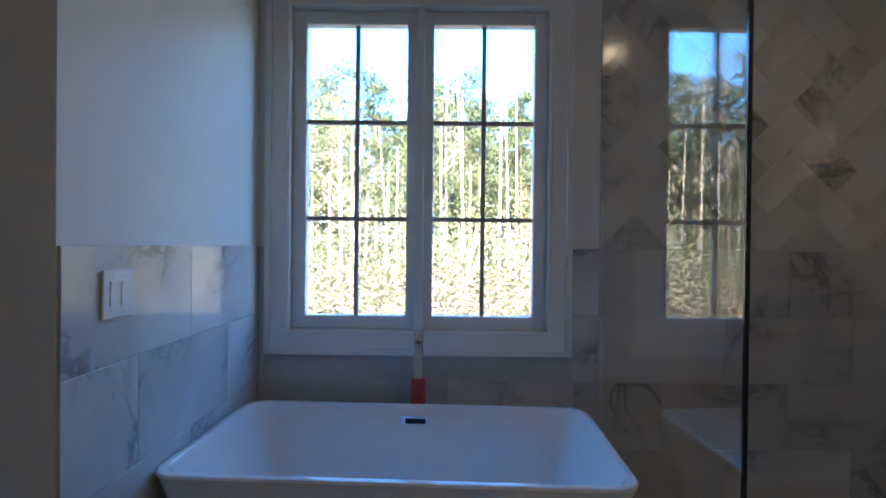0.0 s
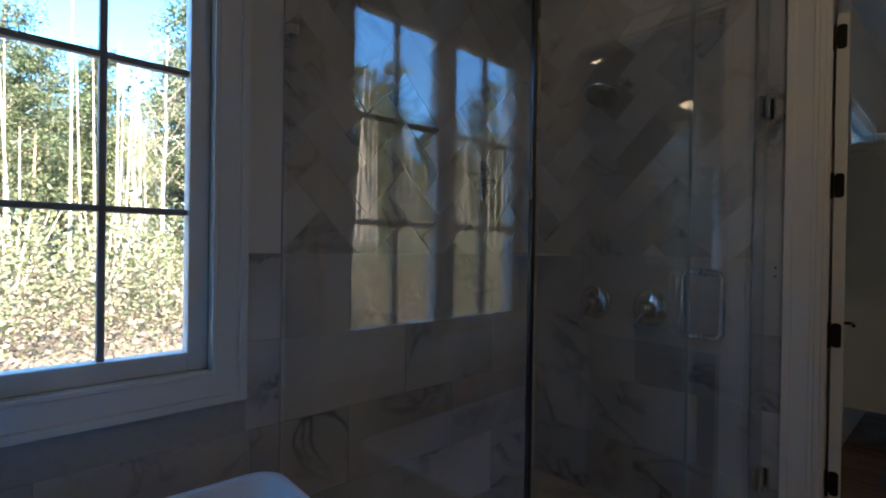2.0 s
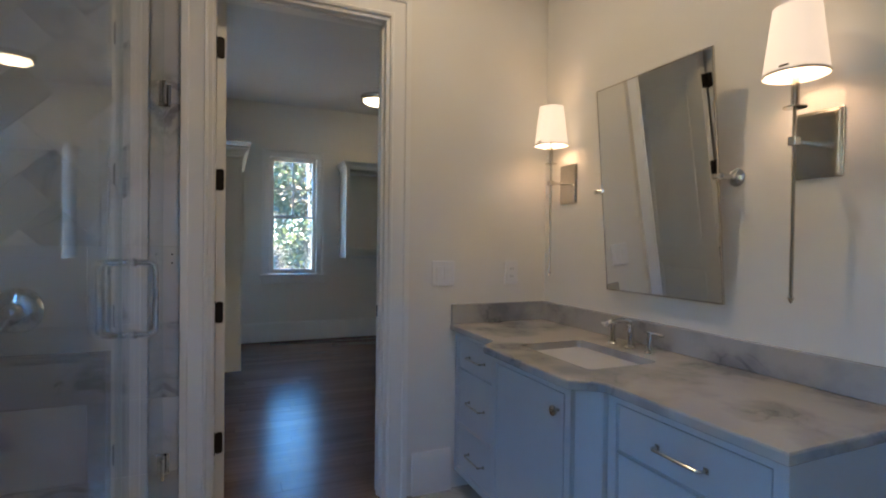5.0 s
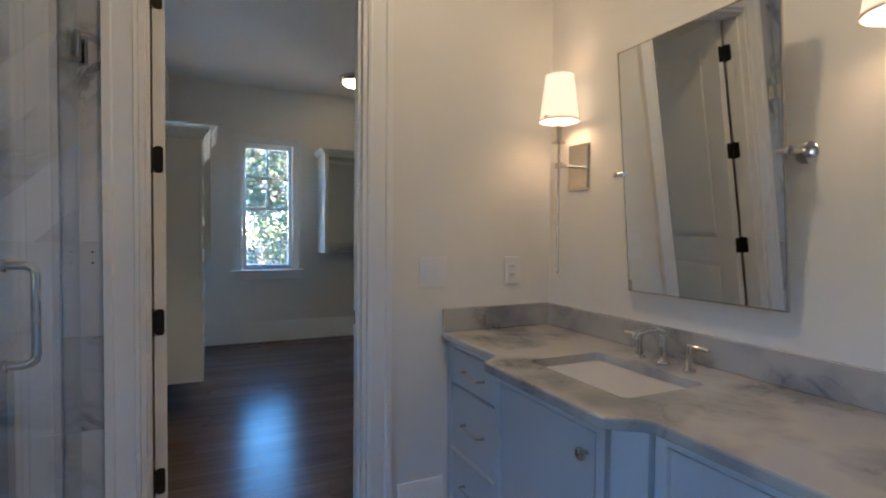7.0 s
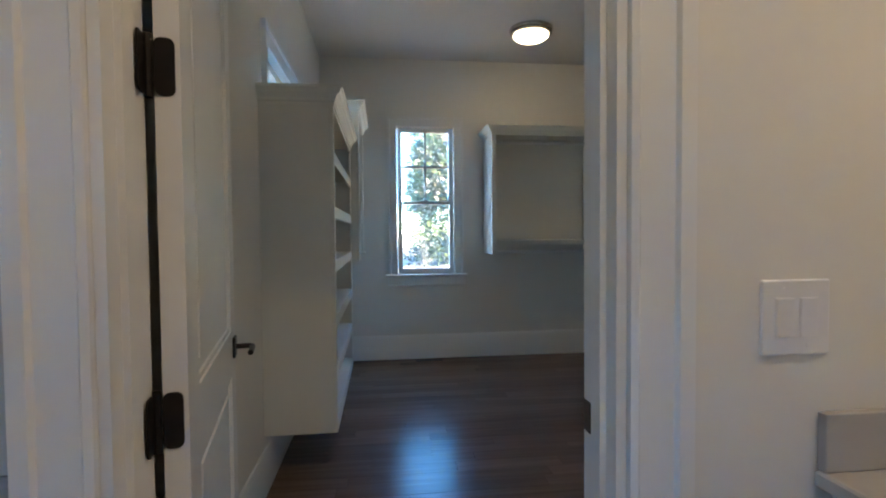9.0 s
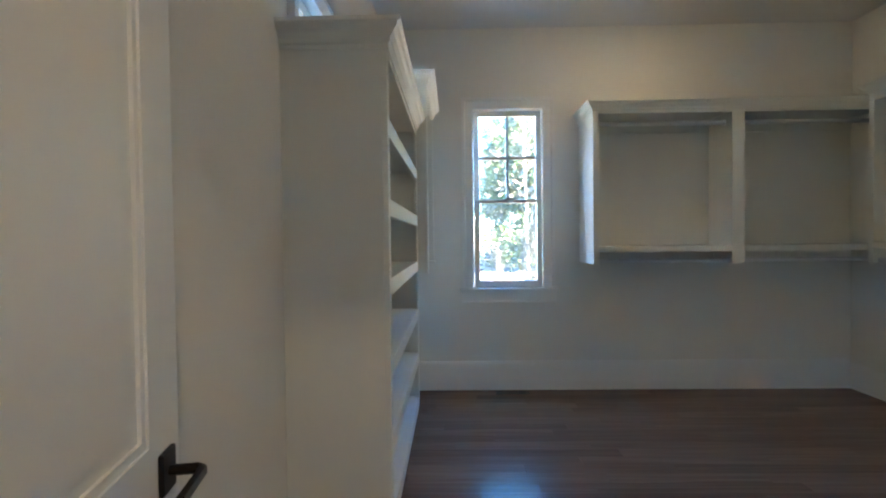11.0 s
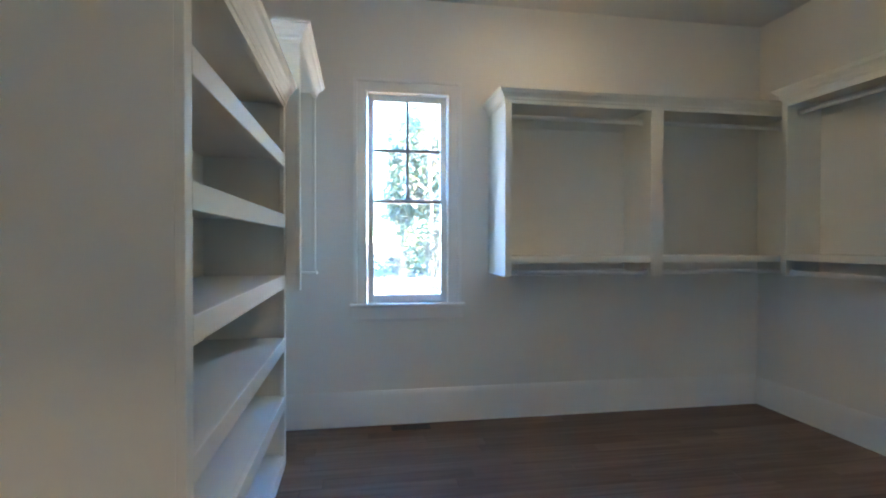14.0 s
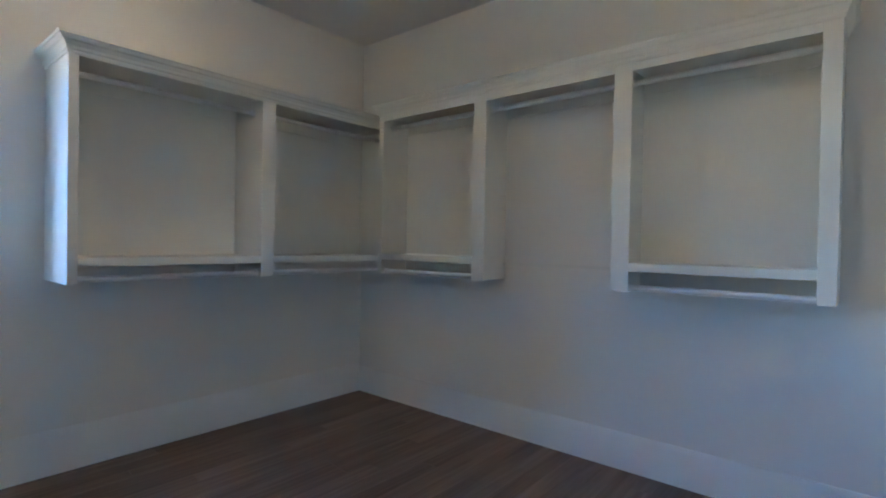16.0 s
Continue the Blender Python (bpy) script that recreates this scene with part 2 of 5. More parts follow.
def lathe(profile, seg=24, axis="z", at=(0, 0, 0), bm=None, caps=True):
    """A turned body from (radius, along) points."""
    loops = []
    for r, h in profile:
        ring = []
        for i in range(seg):
            a = 2 * math.pi * i / seg
            u, w = r * math.cos(a), r * math.sin(a)
            p = {"z": (u, w, h), "x": (h, u, w), "y": (w, h, u)}[axis]
            ring.append((p[0] + at[0], p[1] + at[1], p[2] + at[2]))
        loops.append(ring)
    return rings(bm or bmesh.new(), loops, True, caps, caps)


def tube(points, r, seg=10, bm=None, taper=1.0):
    """A round bar along a line of points."""
    pts = [Vector(p) for p in points]
    loops, up = [], Vector((0.13, 0.31, 0.94))
    for i, p in enumerate(pts):
        d = (pts[min(i + 1, len(pts) - 1)] - pts[max(i - 1, 0)]).normalized()
        s = d.cross(up)
        if s.length < 0.05:
            s = d.cross(Vector((1, 0, 0)))
        s.normalize()
        t = s.cross(d)
        rr = r * (1 + (taper - 1) * i / max(1, len(pts) - 1))
        loops.append([tuple(p + rr * (math.cos(2 * math.pi * k / seg) * s + math.sin(2 * math.pi * k / seg) * t)) for k in range(seg)])
    return rings(bm or bmesh.new(), loops)


def arc(c, r, a0, a1, n, plane):
    out = []
    for i in range(n + 1):
        a = radians(a0 + (a1 - a0) * i / n)
        u, w = r * math.cos(a), r * math.sin(a)
        d = {"xz": (u, 0, w), "yz": (0, u, w), "xy": (u, w, 0)}[plane]
        out.append((c[0] + d[0], c[1] + d[1], c[2] + d[2]))
    return out


def rrect(x0, x1, y0, y1, r, z, n=6):
    out = []
    for cx, cy, a in ((x1 - r, y1 - r, 0), (x0 + r, y1 - r, 90), (x0 + r, y0 + r, 180), (x1 - r, y0 + r, 270)):
        for i in range(n + 1):
            b = radians(a + 90 * i / n)
            out.append((cx + r * math.cos(b), cy + r * math.sin(b), z))
    return out


WALL = mat("wall_paint", (0.79, 0.765, 0.71), 0.6, vary=0.02, scale=1.5, bump=0.06, bump_scale=260)
CEIL = mat("ceiling_paint", (0.72, 0.715, 0.7), 0.75, vary=0.02, scale=1.2, bump=0.06, bump_scale=260)
TRIM = mat("trim_enamel", (0.82, 0.805, 0.77), 0.36, vary=0.02, scale=3, bump=0.02, bump_scale=90)
CABW = mat("white_cabinet_enamel", (0.76, 0.745, 0.68), 0.38, vary=0.025, scale=2.5, bump=0.03, bump_scale=120)
CABG = mat("grey_cabinet_paint", (0.5, 0.505, 0.515), 0.38, vary=0.04, scale=3, bump=0.03, bump_scale=120)
SASH = mat("window_sash", (0.74, 0.74, 0.72), 0.35, vary=0.02)
ROD = mat("white_enamelled_rod", (0.8, 0.79, 0.77), 0.35, 0.1, vary=0.03, scale=20)
MUNT = mat("bronze_muntin", (0.3, 0.3, 0.295), 0.45, vary=0.05)
ACRYL = mat("white_acrylic", (0.82, 0.82, 0.83), 0.07, vary=0.01, scale=2)
CHROME = mat("polished_chrome", (0.72, 0.73, 0.735), 0.05, 1.0, vary=0.02)
NICKEL = mat("brushed_nickel", (0.62, 0.58, 0.52), 0.22, 1.0, vary=0.04, scale=30)
BRONZE = mat("dark_bronze", (0.025, 0.02, 0.018), 0.42, 0.6, vary=0.15, scale=40)
DARKSEAL = mat("dark_glass_edge", (0.012, 0.016, 0.018), 0.2, vary=0.1)
PLASTIC = mat("white_plastic", (0.8, 0.79, 0.78), 0.3, vary=0.01)
REDTAG = mat("red_film", (0.55, 0.05, 0.03), 0.4, vary=0.08, scale=20)
GROUT = mat("pale_grout", (0.5, 0.49, 0.47), 0.85, vary=0.06, scale=40)
PORCELAIN = mat("porcelain", (0.84, 0.84, 0.83), 0.08, vary=0.01)
# near-black colour that paints in the shade of gaps, slots and holes
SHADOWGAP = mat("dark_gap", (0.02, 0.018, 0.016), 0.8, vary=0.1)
VENTM = mat("brown_vent_metal", (0.03, 0.02, 0.015), 0.75, 0.0, vary=0.1)
TILE = marble("marble_tile", (0.68, 0.67, 0.66), (0.16, 0.16, 0.17), (0.4, 0.4, 0.41), 1.7, 0.13)
QUARTZ = marble("quartzite_counter", (0.46, 0.435, 0.405), (0.15, 0.15, 0.16), (0.23, 0.23, 0.235), 3.4, 0.16, offset=False, patch=(0.44, 0.64))
BATHFLOOR = marble("bath_floor_stone", (0.5, 0.49, 0.48), (0.3, 0.3, 0.3), (0.42, 0.42, 0.42), 2.0, 0.25, offset=False)
GLASS = glass_mat("clear_glass", (0.985, 0.99, 0.985), 0.04)
SHGLASS = glass_mat("shower_glass", (0.955, 0.965, 0.96), 0.05)
WOOD = wood_mat("stained_oak")
SHADE = glow_mat("lit_linen_shade", (1.0, 0.83, 0.74), 0.0185)
HEM = mat("linen_hem", (0.72, 0.66, 0.6), 0.8, vary=0.04, scale=60)
LAMPDISC = glow_mat("lit_bulb", (1.0, 0.74, 0.6), 0.8)
DOWNLENS = glow_mat("lit_downlight_lens", (1.0, 0.84, 0.66), 6.5)
CLOSETLAMP = glow_mat("lit_frosted_glass", (1.0, 0.83, 0.62), 0.2)
# stronger glow for the unseen second lamp, set to fill the cabinet bays
UNSEENLAMP = glow_mat("unseen_lamp_fill_glass", (1.0, 0.83, 0.62), 0.36)
BARK = mat("pine_bark", (0.13, 0.1, 0.08), 0.9, vary=0.35, scale=14, bump=0.6, bump_scale=30, rand=0.3)
BIRCH = mat("pale_bark", (0.22, 0.205, 0.185), 0.85, vary=0.3, scale=10, bump=0.4, bump_scale=30, rand=0.3)
# blue-green needles, their colour darkened in place of the shade on these pines
SHADED_NEEDLE = leaf_mat("shaded_blue_green_needles", (0.012, 0.021, 0.018), (0.026, 0.037, 0.032), 0.1)
NEEDLE = leaf_mat("pine_needles", (0.036, 0.064, 0.034), (0.085, 0.11, 0.058), 0.45)
AUTUMN = leaf_mat("autumn_leaves", (0.13, 0.112, 0.09), (0.22, 0.18, 0.14), 0.45)
GREENL = leaf_mat("green_leaves", (0.09, 0.118, 0.06), (0.17, 0.175, 0.1), 0.5)
SOIL = mat("leaf_litter", (0.07, 0.058, 0.046), 0.95, vary=0.4, scale=0.9, bump=0.6, bump_scale=12)
mirror = bpy.data.materials.new("mirror_silver")
mirror.use_nodes = True
mirror.node_tree.nodes["Principled BSDF"].inputs["Base Color"].default_value = (0.86, 0.87, 0.86, 1)
mirror.node_tree.nodes["Principled BSDF"].inputs["Metallic"].default_value = 1.0
mirror.node_tree.nodes["Principled BSDF"].inputs["Roughness"].default_value = 0.015

# ---- plan ----
XW, XD, XC, XE = -0.34, 2.96, 3.10, 7.40      # west wall, door wall (bath side, closet side), east wall
YS, YN = 0.20, 3.36                            # bath: vanity wall and window wall
YCS, YCN = -1.80, 2.17                         # closet: south and north wall
H = 3.10                                       # ceiling
T = 0.16                                       # outer wall thickness
DY0, DY1, DZ = 1.15, 1.985, 2.465             # closet door opening
WX0, WX1, WZ0, WZ1 = -0.185, 1.075, 0.885, 2.46  # bath window opening
EY0, EY1, EZ0, EZ1 = 0.81, 1.40, 0.885, 2.41   # closet window opening
NX0, NX1, NZ0, NZ1 = 4.98, 6.05, 1.98, 2.33    # high closet window opening
GX, GY = 1.354, 2.208                            # shower: side glass, front glass


def wall_with_hole(name, axis, a0, a1, b0, b1, h0, h1, z0, z1, label):
    """A wall along axis from a0 to a1, b0 to b1 thick, with an opening h0..h1, z0..z1."""
    bm = bmesh.new()
    for p, q, u, w in ((a0, h0, 0, H), (h1, a1, 0, H), (h0, h1, 0, z0), (h0, h1, z1, H)):
        if q - p < 1e-4 or w - u < 1e-4:
            continue
        if axis == "x":
            box(bm, p, q, b0, b1, u, w)
        else:
            box(bm, b0, b1, p, q, u, w)
    return setting(name, bm, WALL, label, "wall")


wall_with_hole("wall_north", "x", XW - T, XD, YN, YN + T, WX0, WX1, WZ0, WZ1, "off-white painted bathroom wall around the window")
setting("wall_tub_partition", B((XW - T, XW, 2.083, YN, 0, H)), WALL, "off-white painted partition beside the bathtub", "wall")
setting("wall_west", B((-2.4, -2.4 + T, YS, 2.3, 0, H)), WALL, "off-white painted wall", "wall")
setting("wall_west_return", B((-2.4 + T, XW - T, 2.3, 2.3 + T, 0, H)), WALL, "off-white painted wall", "wall")
setting("wall_south", B((-2.4, XD, YS - T, YS, 0, H)), WALL, "off-white painted wall behind the vanity", "wall")
wall_with_hole("wall_door", "y", YCS - T, YN + T, XD, XC, DY0, DY1, -0.02, DZ, "off-white painted wall with the closet doorway")
wall_with_hole("wall_closet_east", "y", YCS - T, YCN + T, XE, XE + T, EY0, EY1, EZ0, EZ1, "off-white closet wall with a sash window")
wall_with_hole("wall_closet_north", "x", XC, XE, YCN, YCN + T, NX0, NX1, NZ0, NZ1, "off-white closet wall with a high window")
setting("wall_closet_south", B((XC, XE, YCS - T, YCS, 0, H)), WALL, "off-white closet wall behind the hanging cabinets", "wall")
setting("ceiling", B((-2.4, XE + T, YCS - T, YN + T, H, H + 0.12)), CEIL, "flat pale painted ceiling", "ceiling")
setting("floor_bathroom", B((-2.4, XD + 0.07, YS - T, YN + T, -0.12, 0.0)), BATHFLOOR, "pale polished stone bathroom floor", "floor")
floor_closet = setting("floor_closet", B((XD + 0.07, XE + T, YCS - T, YCN + T, -0.12, -0.016)), SHADOWGAP, "dark stained oak strip floor", "floor")


def base_profile(h=0.245, t=0.018):
    return [(0, 0), (t, 0), (t, h - 0.03), (t * 0.75, h - 0.018), (t * 0.55, h - 0.006), (t * 0.4, h), (0, h)]


def baseboard(axis, a0, a1, at, sign, h=0.245):
    pr = [(at + sign * d, z) for d, z in base_profile(h)]
    return setting("baseboard", prism(pr, axis, a0, a1), TRIM, "tall white enamelled baseboard", "baseboard", True)


baseboard("y", YCS + 0.018, YCN - 0.018, XE, -1, 0.25)
baseboard("x", XC, XE - 0.018, YCS, 1, 0.22)
baseboard("x", XC, XE - 0.018, YCN, -1, 0.22)
baseboard("y", YCS + 0.018, DY0 - 0.14, XC, 1, 0.22)
baseboard("y", 0.79, DY0 - 0.14, XD, -1, 0.222)


def casing_profile(w=0.125, t=0.02):
    """Across (0 at the opening's edge) and out from the wall: a stepped flat casing with a back band."""
    return [(0, 0), (0, t * 0.6), (0.012, t * 0.8), (0.016, t * 0.6), (w - 0.03, t * 0.75), (w - 0.026, t * 1.3), (w, t * 1.4), (w, 0)]


def casing_frame(name, axis, a0, a1, z0, z1, face, out, w, label, parts=("left", "right", "top"), t=0.02):
    """Mitred casing round an opening. axis: the wall's run; face: its surface; out: +1 or -1."""
    bm = bmesh.new()
    pr = casing_profile(w, t)

    def p3(a, z, d):
        return (a, face + out * d, z) if axis == "x" else (face + out * d, a, z)
    if "left" in parts:
        rings(bm, [[p3(a0 - u, z0 - (u if "bottom" in parts else 0), d) for u, d in pr], [p3(a0 - u, z1 + u, d) for u, d in pr]])
    if "right" in parts:
        rings(bm, [[p3(a1 + u, z0 - (u if "bottom" in parts else 0), d) for u, d in pr], [p3(a1 + u, z1 + u, d) for u, d in pr]])
    if "top" in parts:
        rings(bm, [[p3(a0 - u, z1 + u, d) for u, d in pr], [p3(a1 + u, z1 + u, d) for u, d in pr]])
    if "bottom" in parts:
        rings(bm, [[p3(a0 - u, z0 - u, d) for u, d in pr], [p3(a1 + u, z0 - u, d) for u, d in pr]])
    return setting(name, bm, TRIM, label, "trim")


casing_frame("trim_door_bath", "y", DY0, DY1, 0, DZ, XD, -1, 0.105, "white moulded casing round the closet doorway")
casing_frame("trim_door_closet", "y", DY0, DY1, 0, DZ, XC, 1, 0.12, "white moulded casing on the closet side")
casing_frame("trim_window_bath", "x", WX0, WX1, WZ0, WZ1, YN, -1, 0.115, "wide white casing round the bathroom window", ("left", "right", "top", "bottom"))
casing_frame("trim_window_closet", "y", EY0, EY1, EZ0, EZ1, XE, -1, 0.1, "white casing round the closet window")
casing_frame("trim_window_high", "x", NX0, NX1, NZ0, NZ1, YCN, -1, 0.1, "white casing round the high closet window", ("left", "right", "top", "bottom"))
# door jamb lining with stops
setting("door_jamb", B((XD + 0.002, XC - 0.002, DY1 - 0.019, DY1 - 0.001, 0, DZ - 0.02), (XD + 0.002, XC - 0.002, DY0 + 0.001, DY0 + 0.019, 0, DZ - 0.02), (XD + 0.002, XC - 0.002, DY0 + 0.001, DY1 - 0.001, DZ - 0.019, DZ - 0.001),
                       (XD + 0.04, XD + 0.075, DY0 + 0.019, DY0 + 0.031, 0, DZ - 0.03), (XD + 0.04, XD + 0.075, DY1 - 0.031, DY1 - 0.019, 0, DZ - 0.03), (XD + 0.04, XD + 0.075, DY0 + 0.031, DY1 - 0.031, DZ - 0.031, DZ - 0.019)), TRIM, "white door jamb lining with stops", "trim")
setting("threshold", B((XD - 0.01, XC - 0.03, DY0 + 0.02, DY1 - 0.02, 0.0, 0.008), bev=0.003), WOOD, "stained oak threshold in the doorway", "threshold")
# stool and apron of the closet window
setting("window_stool", B((XE - 0.055, XE + 0.05, EY0 - 0.125, EY1 + 0.125, EZ0 - 0.022, EZ0), bev=0.006), TRIM, "white window stool", "sill")
setting("window_apron", prism([(XE, EZ0 - 0.13), (XE - 0.024, EZ0 - 0.128), (XE - 0.028, EZ0 - 0.11), (XE - 0.024, EZ0 - 0.022), (XE, EZ0 - 0.022)], "y", EY0 - 0.11, EY1 + 0.11), TRIM, "white apron under the window stool", "trim")


def pane(name, parent, x0, x1, y0, y1, z0, z1, m=None):
    ob = part(name, B((x0, x1, y0, y1, z0, z1)), m or GLASS, parent)
    ob.visible_shadow = False
    return ob


def casement(w, x0, x1, z0, z1, y):
    """A sash with two by three panes, seen from inside, glass at y."""
    s = 0.066
    part("sash_frame", B((x0, x0 + s, y - 0.03, y + 0.03, z0, z1), (x1 - s, x1, y - 0.03, y + 0.03, z0, z1), (x0 + s, x1 - s, y - 0.03, y + 0.03, z0, z0 + s), (x0 + s, x1 - s, y - 0.03, y + 0.03, z1 - s, z1), bev=0.004), SASH, w)
    a0, a1, b0, b1 = x0 + s, x1 - s, z0 + s, z1 - s
    mx = (a0 + a1) / 2
    part("muntin", B((mx - 0.011, mx + 0.011, y - 0.016, y + 0.016, b0, b1), bev=0.004), MUNT, w)
    for i in (1, 2):
        zz = b0 + (b1 - b0) * i / 3
        part("muntin", B((a0, a1, y - 0.0155, y + 0.0155, zz - 0.011, zz + 0.011), bev=0.004), MUNT, w)
    for i in range(3):
        for p, q in ((a0, mx), (mx, a1)):
            pane("pane", w, p, q, y - 0.003, y + 0.003, b0 + (b1 - b0) * i / 3, b0 + (b1 - b0) * (i + 1) / 3)


win = tagged(new("window_1"), "white double casement window with dark glazing bars", "window", "", "structure")
casement(win, WX0 + 0.002, 0.445, WZ0 + 0.002, WZ1 - 0.002, YN + 0.063)
casement(win, 0.445, WX1 - 0.002, WZ0 + 0.002, WZ1 - 0.002, YN + 0.063)
part("mullion", B((0.425, 0.465, YN - 0.005, YN + 0.1, WZ0 + 0.003, WZ1 - 0.003), bev=0.004), SASH, win)

# closet sash window: upper sash two by two, lower sash clear
win = tagged(new("window_2"), "white double-hung window with a clear lower sash", "window", "", "structure")
mid = 1.615
x = XE + 0.045
s = 0.045
yy0, yy1 = EY0 + 0.004, EY1 - 0.004
part("upper_sash", B((x, x + 0.035, yy0, yy0 + s, mid, EZ1 - 0.003), (x, x + 0.035, yy1 - s, yy1, mid, EZ1 - 0.003), (x, x + 0.035, yy0 + s, yy1 - s, mid, mid + 0.028), (x, x + 0.035, yy0 + s, yy1 - s, EZ1 - 0.003 - s, EZ1 - 0.003), bev=0.003), SASH, win)
part("lower_sash", B((x - 0.036, x - 0.001, yy0, yy0 + s, EZ0 + 0.003, mid + 0.028), (x - 0.036, x - 0.001, yy1 - s, yy1, EZ0 + 0.003, mid + 0.028), (x - 0.036, x - 0.001, yy0 + s, yy1 - s, mid - 0.002, mid + 0.026), (x - 0.036, x - 0.001, yy0 + s, yy1 - s, EZ0 + 0.003, EZ0 + 0.06), bev=0.003), SASH, win)
part("meeting_rail", B((x - 0.04, x - 0.037, yy0 + s, yy1 - s, mid - 0.002, mid + 0.014)), MUNT, win)
ym, zu0, zu1 = (EY0 + EY1) / 2, mid + 0.028, EZ1 - 0.003 - s
part("muntin", B((x + 0.002, x + 0.03, ym - 0.0115, ym + 0.0115, zu0, zu1), bev=0.003), MUNT, win)
part("muntin", B((x + 0.0025, x + 0.0295, yy0 + s, yy1 - s, (zu0 + zu1) / 2 - 0.0115, (zu0 + zu1) / 2 + 0.0115), bev=0.003), MUNT, win)
for p, q in ((yy0 + s, ym), (ym, yy1 - s)):
    for u, v in ((zu0, (zu0 + zu1) / 2), ((zu0 + zu1) / 2, zu1)):
        pane("pane", win, x + 0.014, x + 0.019, p, q, u, v)
pane("pane", win, x - 0.021, x - 0.016, yy0 + s, yy1 - s, EZ0 + 0.06, mid)
part("sash_lock", B((x - 0.03, x - 0.006, ym - 0.03, ym + 0.03, mid + 0.028, mid + 0.044), bev=0.006), MUNT, win)

win = tagged(new("window_3"), "high white awning window above the shelf unit", "window", "", "structure")
part("sash_frame", B((NX0 + 0.003, NX0 + 0.05, YCN + 0.04, YCN + 0.08, NZ0 + 0.003, NZ1 - 0.003), (NX1 - 0.05, NX1 - 0.003, YCN + 0.04, YCN + 0.08, NZ0 + 0.003, NZ1 - 0.003), (NX0 + 0.05, NX1 - 0.05, YCN + 0.04, YCN + 0.08, NZ0 + 0.003, NZ0 + 0.05), (NX0 + 0.05, NX1 - 0.05, YCN + 0.04, YCN + 0.08, NZ1 - 0.05, NZ1 - 0.003), bev=0.003), SASH, win)
for i in range(1, 4):
    xx = NX0 + 0.05 + (NX1 - NX0 - 0.1) * i / 4
    part("muntin", B((xx - 0.009, xx + 0.009, YCN + 0.045, YCN + 0.075, NZ0 + 0.05, NZ1 - 0.05), bev=0.003), SASH, win)
for i in range(4):
    w4 = (NX1 - NX0 - 0.1) / 4
    pane("pane", win, NX0 + 0.05 + w4 * i, NX0 + 0.05 + w4 * (i + 1), YCN + 0.058, YCN + 0.063, NZ0 + 0.05, NZ1 - 0.05)


# ---- closet door, open into the closet ----
def panel_door(w, h, t=0.042):
    """A two-panel door slab in its own frame: hinge edge at x = 0, its faces at y = -t and y = 0."""
    st, rail_b, rail_m0, rail_m1, rail_t = 0.115, 0.24, 0.86, 1.0, 0.125
    bm = B((0, st, 0, t, 0, h), (w - st, w, 0, t, 0, h), (st, w - st, 0, t, 0, rail_b), (st, w - st, 0, t, rail_m0, rail_m1), (st, w - st, 0, t, h - rail_t, h))
    for z0, z1 in ((rail_b, rail_m0), (rail_m1, h - rail_t)):
        box(bm, st, w - st, 0.010, t - 0.010, z0, z1)
        box(bm, st + 0.045, w - st - 0.045, 0.005, t - 0.005, z0 + 0.045, z1 - 0.045)
        for f, d in ((0.010, -0.006), (t - 0.010, 0.006)):
            for b in ((st, st + 0.014, z0, z1), (w - st - 0.014, w - st, z0, z1), (st, w - st, z0, z0 + 0.014), (st, w - st, z1 - 0.014, z1)):
                box(bm, b[0], b[1], min(f, f + d), max(f, f + d), b[2], b[3])
    bmesh.ops.translate(bm, verts=bm.verts[:], vec=(0, -t, 0))
    return bm


door = thing("door_1", (XC + 0.008, 1.953, 0.012), "white two-panel interior door standing open", "door", rz=10)
tagged(door, kind="structure")
part("slab", panel_door(0.79, 2.44), TRIM, door)
for z in (0.356, 0.981, 1.611, 2.234):
    bm = prism([p[:2] for p in rrect(-0.034, 0.0, z - 0.062, z + 0.04, 0.012, 0, 4)], "x", -0.0035, -0.0005)
    lathe([(0.008, z - 0.066), (0.008, z + 0.044)], 10, "z", (-0.006, 0.008, 0), bm)
    prism([p[:2] for p in rrect(-0.05, -0.006, z - 0.062, z + 0.04, 0.012, 0, 4)], "y", 0.0125, 0.0155, bm)
    part("hinge", bm, BRONZE, door, "dark bronze butt hinge")
hd = part("door_handle", tube([(0.727, -0.046, 0.945), (0.727, -0.092, 0.945), (0.722, -0.099, 0.945), (0.712, -0.102, 0.945), (0.62, -0.102, 0.945)], 0.0085, 10), BRONZE, door, "dark bronze lever handle", True)
part("rosette", B((0.7, 0.754, -0.051, -0.0425, 0.912, 0.978), bev=0.003), BRONZE, hd)
hd = part("door_handle", tube([(0.727, 0.0, 0.945), (0.727, 0.045, 0.945), (0.712, 0.055, 0.945), (0.62, 0.055, 0.945)], 0.0085, 10), BRONZE, door, "dark bronze lever handle", True)
part("rosette", B((0.7, 0.754, 0.0005, 0.009, 0.912, 0.978), bev=0.003), BRONZE, hd)
setting("strike_plate", B((XC - 0.034, XC - 0.004, DY0 + 0.019, DY0 + 0.021, 0.93, 0.99), bev=0.0005), BRONZE, "dark bronze strike plate", "hardware")

